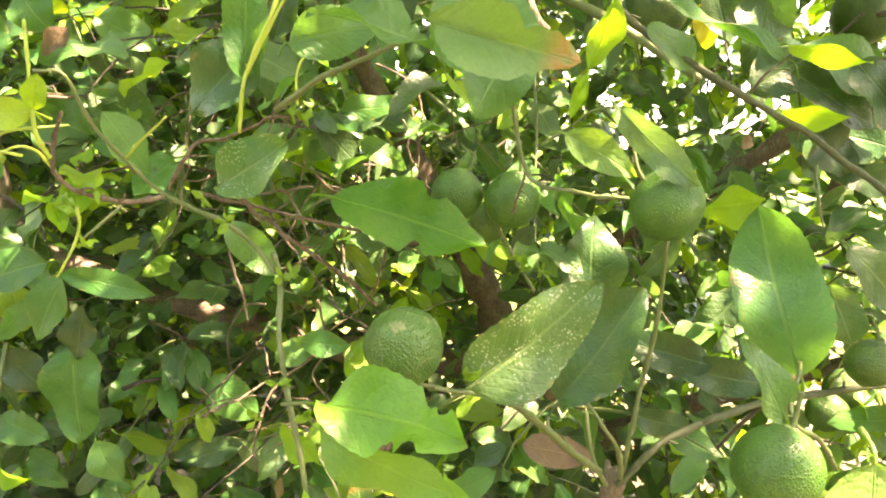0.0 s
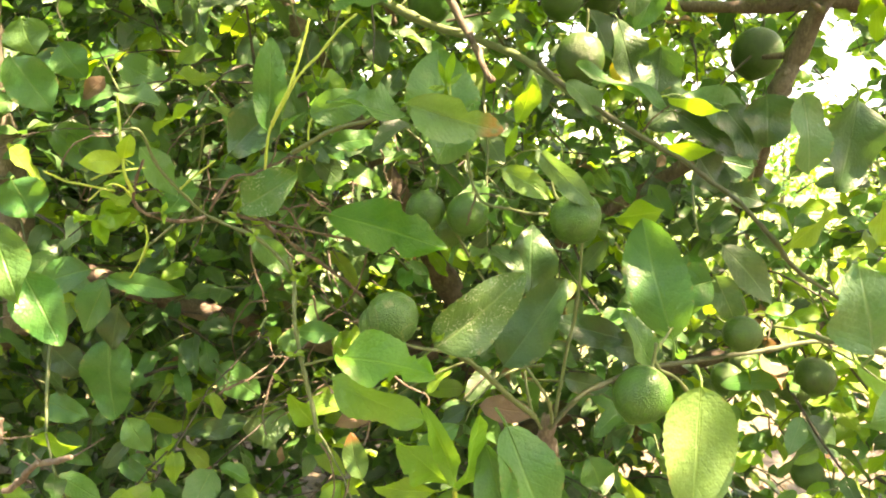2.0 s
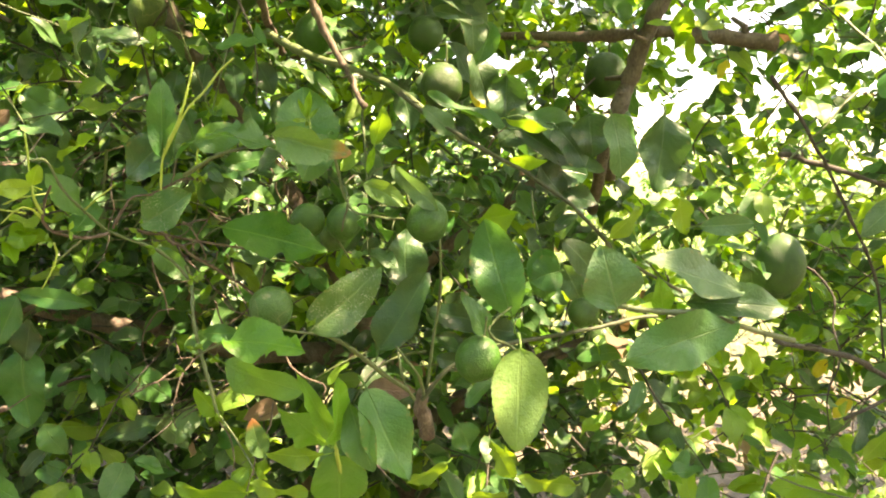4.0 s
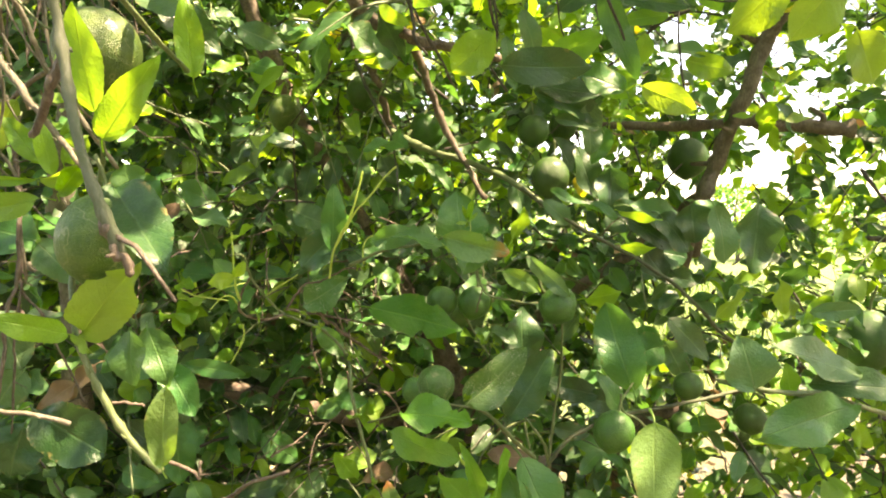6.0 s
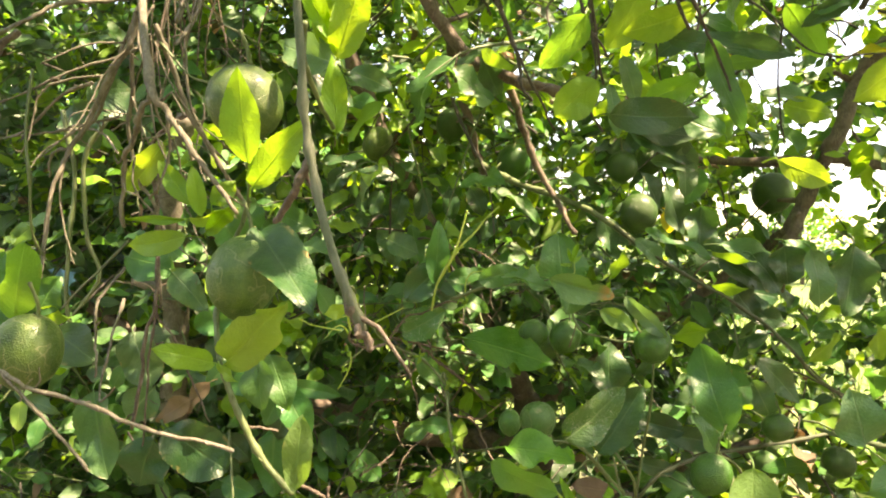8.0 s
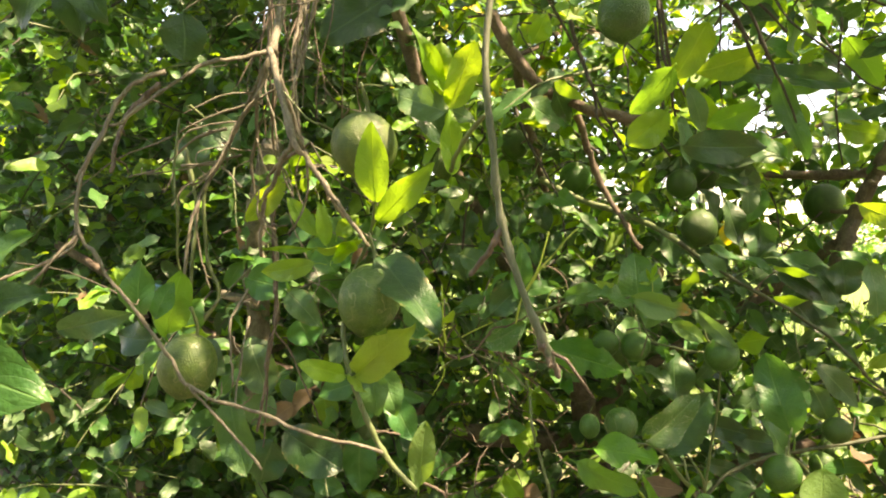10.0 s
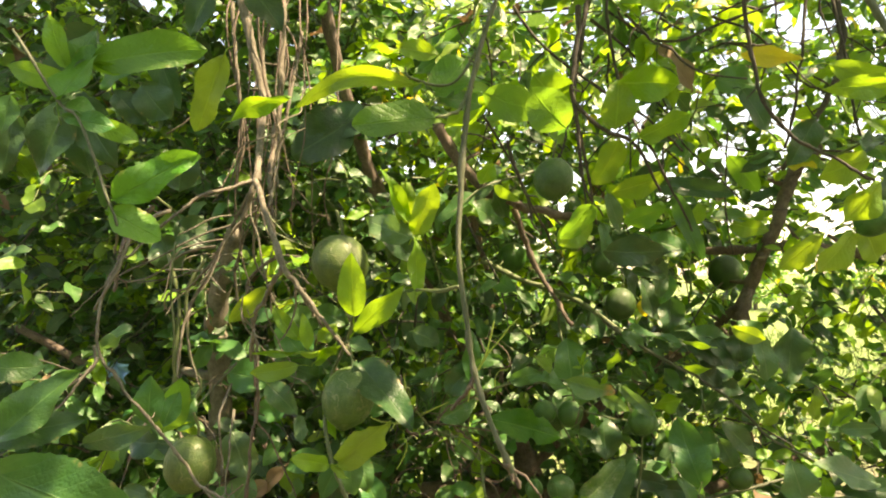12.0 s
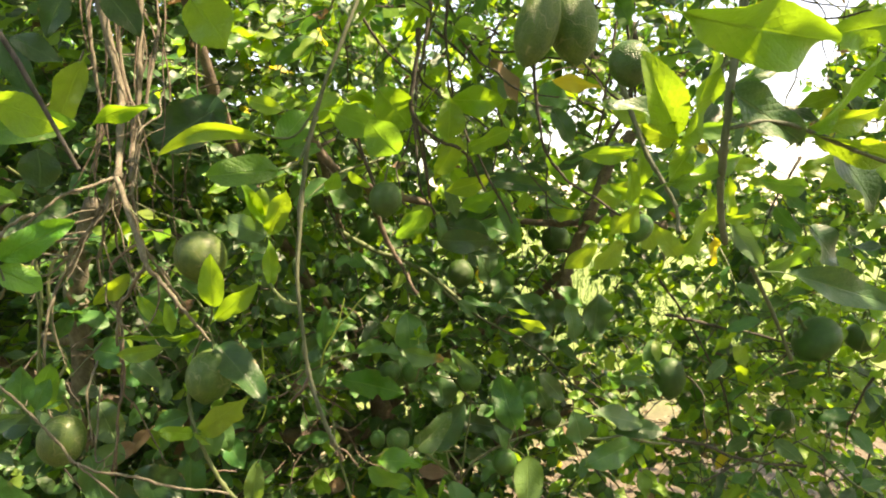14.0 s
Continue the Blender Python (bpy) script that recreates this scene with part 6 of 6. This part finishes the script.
# shoots added further right to shade the ground
for _ in range(170):
    p = np.array([FILL.uniform(2.9, 4.3), FILL.uniform(0.6, 2.4), FILL.uniform(2.3, 3.2)])
    shoot(p, crown_leaves, crown_stems, 1.7, top=1.0)
for _ in range(1300):
    p = np.array([FILL.uniform(-2.4, 0.9), FILL.uniform(1.9, 2.8), FILL.uniform(0.3, 2.9)])
    shoot(p, crown_leaves, crown_stems, 1.4)
# unseen shoots added above the left front to shade it
for _ in range(95):
    p = np.array([FILL.uniform(-0.8, -0.1), FILL.uniform(-0.4, 0.35), FILL.uniform(2.5, 3.0)])
    shoot(p, crown_leaves, crown_stems, 1.25, top=1.0)
# unseen overhanging shoots, added on the sun's way to shade the front fruit
for fruit in ((-0.016, 0.387, 1.20), (-0.04, 0.38, 1.13), (0.221, 0.39, 1.12), (-0.361, 0.245, 1.39), (-0.58, 0.22, 1.31), (-0.60, 0.21, 1.33), (0.02, 0.45, 1.42), (0.0, 0.38, 1.38), (-0.15, 0.50, 1.38), (0.27, 0.50, 1.20), (0.10, 0.42, 1.20), (-0.70, 0.25, 1.85), (-0.60, 0.28, 1.95), (-0.75, 0.22, 1.75), (-0.64, 0.30, 1.75), (-0.44, 0.50, 1.85)):
    over = np.array(fruit) + np.array(SUN_WAY) * ((2.5 - fruit[2]) / SUN_WAY.z)
    for _ in range(3):
        shoot(over + FILL.normal(0, 0.025, 3), crown_leaves, crown_stems, 0.8, top=1.0)
# an unseen loose spray, added overhead to dapple the front branches
for _ in range(48):
    under = np.array([FILL.uniform(-0.65, 0.22), FILL.uniform(0.30, 0.85), FILL.uniform(0.95, 1.35)])
    high = FILL.uniform(2.35, 2.7)
    shoot(under + np.array(SUN_WAY) * ((high - under[2]) / SUN_WAY.z), crown_leaves, crown_stems, 1.1, top=1.0)
crown_leaves.build("crown_foliage", LEAF_MATS, tree, "dense glossy green leaves of the crown, with unseen shade shoots overhead")
crown_stems.build("crown_brushwood", [TWIG, STEM], tree, "thin brown and green twigs of the crown, with unseen shade shoots overhead")

# dry brushwood round the old shoot bundle and deep in the crown
wood = random.Random(21)


def dead_twig(start, spread, length, r, bark=BARK):
    p = Vector(start)
    d = Vector((wood.gauss(0, spread), wood.gauss(-0.1, spread * 0.6), wood.uniform(-1.0, 0.15))).normalized()
    way = [p.copy()]
    for _ in range(6):
        d = (d + Vector((wood.gauss(0, 0.42), wood.gauss(0, 0.35), wood.gauss(-0.06, 0.36)))).normalized()
        p = p + d * length / 6
        way.append(p.copy())
    return twig(way, r, r * 0.45, bark)


for _ in range(14):
    dead_twig((wood.gauss(-0.52, 0.05), wood.uniform(0.36, 0.62), wood.uniform(1.50, 1.95)), 0.6, wood.uniform(0.10, 0.26), wood.uniform(0.0008, 0.0018), DRYWOOD)
for _ in range(15):
    x, y = wood.gauss(-0.53, 0.04), wood.uniform(0.42, 0.66)
    way = [(x + wood.gauss(0, 0.06), y + 0.10, 2.25)]
    for z in (2.08, 1.95, 1.84, 1.74, 1.66):
        x, y = x + wood.gauss(0, 0.016), y - 0.015 + wood.gauss(0, 0.01)
        way.append((x, y, z + wood.gauss(0, 0.02)))
    twig(way, wood.uniform(0.0013, 0.0026), 0.001, BARK)
for _ in range(22):
    dead_twig((wood.gauss(-0.20, 0.10), wood.uniform(0.72, 0.95), wood.uniform(1.20, 1.42)), 0.7, wood.uniform(0.08, 0.20), wood.uniform(0.0009, 0.0020))
for _ in range(24):
    dead_twig((wood.uniform(-0.65, 0.0), wood.uniform(0.75, 1.0), wood.uniform(0.95, 1.35)), 0.9, wood.uniform(0.10, 0.30), wood.uniform(0.0010, 0.0026))
for _ in range(34):
    dead_twig((wood.uniform(0.75, 1.6), wood.uniform(0.8, 1.6), wood.uniform(0.75, 1.25)), 1.0, wood.uniform(0.15, 0.45), wood.uniform(0.0014, 0.0034), TWIG)
for _ in range(30):
    dead_twig((wood.uniform(-0.1, 1.1), wood.uniform(0.35, 0.8), wood.uniform(1.85, 2.2)), 0.5, wood.uniform(0.2, 0.5), wood.uniform(0.0013, 0.0028), TWIG)

# fan of bare twigs below the fork of the old shoot
for k in range(4):
    lean = radians(-62 + 78 * (k + wood.random()) / 4)
    p, d = Vector((-0.509 + wood.gauss(0, 0.006), 0.33 + wood.uniform(0, 0.05), 1.715 - wood.uniform(0, 0.07))), Vector((math.sin(lean), wood.gauss(0.1, 0.15), -math.cos(lean)))
    way, step = [p.copy()], wood.uniform(0.16, 0.34) / 7
    for _ in range(7):
        d = (d + Vector((wood.gauss(0, 0.22), wood.gauss(0, 0.12), wood.gauss(-0.10, 0.15)))).normalized()
        p = p + d * step
        way.append(p.copy())
    twig(way, wood.uniform(0.0011, 0.0022), 0.0007, DRYWOOD)

# trunk and the limbs that carry the crown
twig([(0.30, 1.55, -0.02), (0.27, 1.50, 0.30), (0.18, 1.42, 0.65), (0.10, 1.36, 1.0)], 0.055, 0.038, BARK, "grey-brown trunk with rough bark").name = "trunk"
twig([(0.10, 1.36, 1.0), (-0.10, 1.30, 1.35), (-0.32, 1.15, 1.75), (-0.45, 0.95, 2.2), (-0.5, 0.8, 2.6)], 0.026, 0.012, BARK)
twig([(0.12, 1.38, 0.95), (0.30, 1.25, 1.15), (0.55, 1.12, 1.35), (0.63, 1.0, 1.46)], 0.018, 0.012, BARK)
twig([(0.2, 1.45, 0.6), (0.5, 1.35, 0.8), (0.9, 1.3, 0.95), (1.4, 1.25, 1.1)], 0.026, 0.010, BARK)
twig([(0.14, 1.40, 0.85), (-0.3, 1.25, 0.95), (-0.8, 1.15, 1.15), (-1.3, 1.1, 1.45)], 0.030, 0.010, BARK)

# ---- a small blue sheet added in place of a far, larger blue object ----
def plastic_scrap(centre, w, h):
    verts, faces = [], []
    for i in range(9):
        for j in range(9):
            u, v = i / 8 - 0.5, j / 8 - 0.5
            q = noise.noise(Vector((u * 4, v * 4, 2.3)))
            verts.append(Vector((u * w * (1 + 0.4 * q), 0.012 * math.sin(u * 9 + v * 4) + 0.02 * q, v * h * (1 - 0.3 * q) - 0.01 * u * u)))
    for i in range(8):
        for j in range(8):
            a = i * 9 + j
            faces.append((a, a + 1, a + 10, a + 9))
    ob = mesh_object("plastic_scrap", verts, faces, BLUE_SHEET)
    ob.location = centre
    mod = ob.modifiers.new("thickness", "SOLIDIFY")
    mod.thickness = 0.0008
    return tagged(ob, "small crumpled light blue sheet standing in for a far blue object", "plastic scrap")


plastic_scrap((-1.049, 1.10, 1.320), 0.055, 0.060)

# ---- ground, litter, grass ----
def sheet(name, size, cells, mat, label):
    verts, faces = [], []
    xs = [math.copysign(abs(t) ** 2.2, t) * size for t in np.linspace(-1, 1, cells + 1)]
    for y in xs:
        for x in xs:
            near = max(0.0, 1 - (abs(x) + abs(y)) / 30)
            verts.append((x, y + 2, 0.03 * near * noise.noise(Vector((x * 0.9, y * 0.9, 0)))))
    for i in range(cells):
        for j in range(cells):
            a = i * (cells + 1) + j
            faces.append((a, a + 1, a + cells + 2, a + cells + 1))
    ob = mesh_object(name, verts, faces, mat, None, label)
    return tagged(ob, kind="structure")


sheet("ground", 1500.0, 90, SOIL, "dry tan soil under the tree turning to grass beyond")

litter = Batch()
for _ in range(2600):
    p = np.array([FILL.uniform(-2.5, 4.5), FILL.uniform(-0.5, 6.5), FILL.uniform(0.02, 0.05)])
    a = FILL.uniform(0, 6.28)
    v, f, u = one_leaf(p, np.array([math.cos(a), math.sin(a), FILL.normal(0, 0.25)]), np.array([FILL.normal(0, 0.4), FILL.normal(0, 0.4), 1.0]), FILL.uniform(0.04, 0.09), FILL.uniform(0.025, 0.045))
    litter.add(v, f, u, 0 if FILL.random() < 0.9 else 1)
LITTER_PALE = leaf_material("leaf_litter", col(0.22, 0.175, 0.11), col(0.28, 0.23, 0.155), col(0.4, 0.26, 0.14), 0.75, see=0.12)
litter.build("leaf_litter", [LITTER_PALE, DRY], None, "dry fallen tan leaves lying on the soil")

grass = Batch()
quad = np.array([[0, 1, 2, 3]])
for _ in range(9000):
    r = FILL.uniform(0, 1) ** 1.5
    x, y = FILL.uniform(-4, 9), 5.0 + r * 16
    h, w, a = FILL.uniform(0.08, 0.32), FILL.uniform(0.004, 0.010) * (1 + r * 2), FILL.uniform(0, 3.14)
    dx, dy = math.cos(a) * w, math.sin(a) * w
    lx, ly = FILL.normal(0, 0.08), FILL.normal(0, 0.08)
    v = np.array([[x - dx, y - dy, 0], [x + dx, y + dy, 0], [x + lx + dx * 0.2, y + ly + dy * 0.2, h], [x + lx - dx * 0.2, y + ly - dy * 0.2, h]])
    grass.add(v, quad, np.zeros((4, 2)), 0)
grass.build("grass", [GRASS], None, "sunlit yellow-green grass of the field beyond")


def outer_tree(x, y, height, spread, seed):
    """An outer tree or shrub, seen beyond or added unseen: trunk, limbs and an uneven crown of many leaf clumps."""
    rng = random.Random(seed)
    t = tagged(new("outer_tree"), "leafy tree of the surroundings, seen or added to block sky light", "tree", "trees beyond the field")
    t.location = (x, y, 0)
    v, f = tube(spline([(0, 0, 0), (0.1, 0.05, height * 0.3), (-0.05, 0.1, height * 0.6), (0.05, 0, height * 0.9)], 4), height * 0.03, height * 0.008, 7)
    mesh_object("trunk", v, f, BARK, t)
    b = Batch()
    for _ in range(420):
        a, q = rng.uniform(0, 6.28), rng.random() ** 0.5
        z = rng.random()
        w = spread * (0.35 + 0.65 * math.sin(math.pi * (0.15 + 0.8 * z))) * (0.8 + 0.35 * noise.noise(Vector((a, z * 3, seed))))
        c = np.array([math.cos(a) * q * w, math.sin(a) * q * w, height * (0.12 + 0.88 * z)])
        for _ in range(4):
            s = rng.uniform(0.12, 0.28) * height / 3
            o = np.array([rng.gauss(0, 1), rng.gauss(0, 1), rng.gauss(0, 0.6)])
            vv, ff, uu = one_leaf(c + o * 0.08, o, np.array([rng.gauss(0, 0.6), rng.gauss(0, 0.6), 1.0]), s, s * 0.6)
            b.add(vv, ff, uu, 1 if rng.random() < 0.4 else 0)
    b.build("crown", [MID, YOUNG], t, "light green crown")


# the last five are unseen, added behind the camera to cut front sky light
for i, (x, y, h, s) in enumerate(((-9, 11, 4.5, 2.6), (-5.5, 8.5, 3.8, 2.2), (-2.4, 9.5, 4.2, 2.4), (0.6, 13, 3.6, 2.2), (4.2, 24, 2.6, 2.4), (9, 30, 2.8, 3.0), (15, 27, 3.2, 3.0), (22, 30, 3.0, 3.2), (-4.2, 4.6, 3.2, 1.7), (-2.2, 4.2, 3.0, 1.5),
                                   (-3.6, -3.6, 3.4, 1.7), (-1.2, -4.2, 3.6, 1.8), (1.3, -4.0, 3.3, 1.7), (3.9, -3.4, 3.5, 1.8), (-5.0, -0.8, 3.2, 1.6))):
    outer_tree(x, y, h, s, 40 + i)
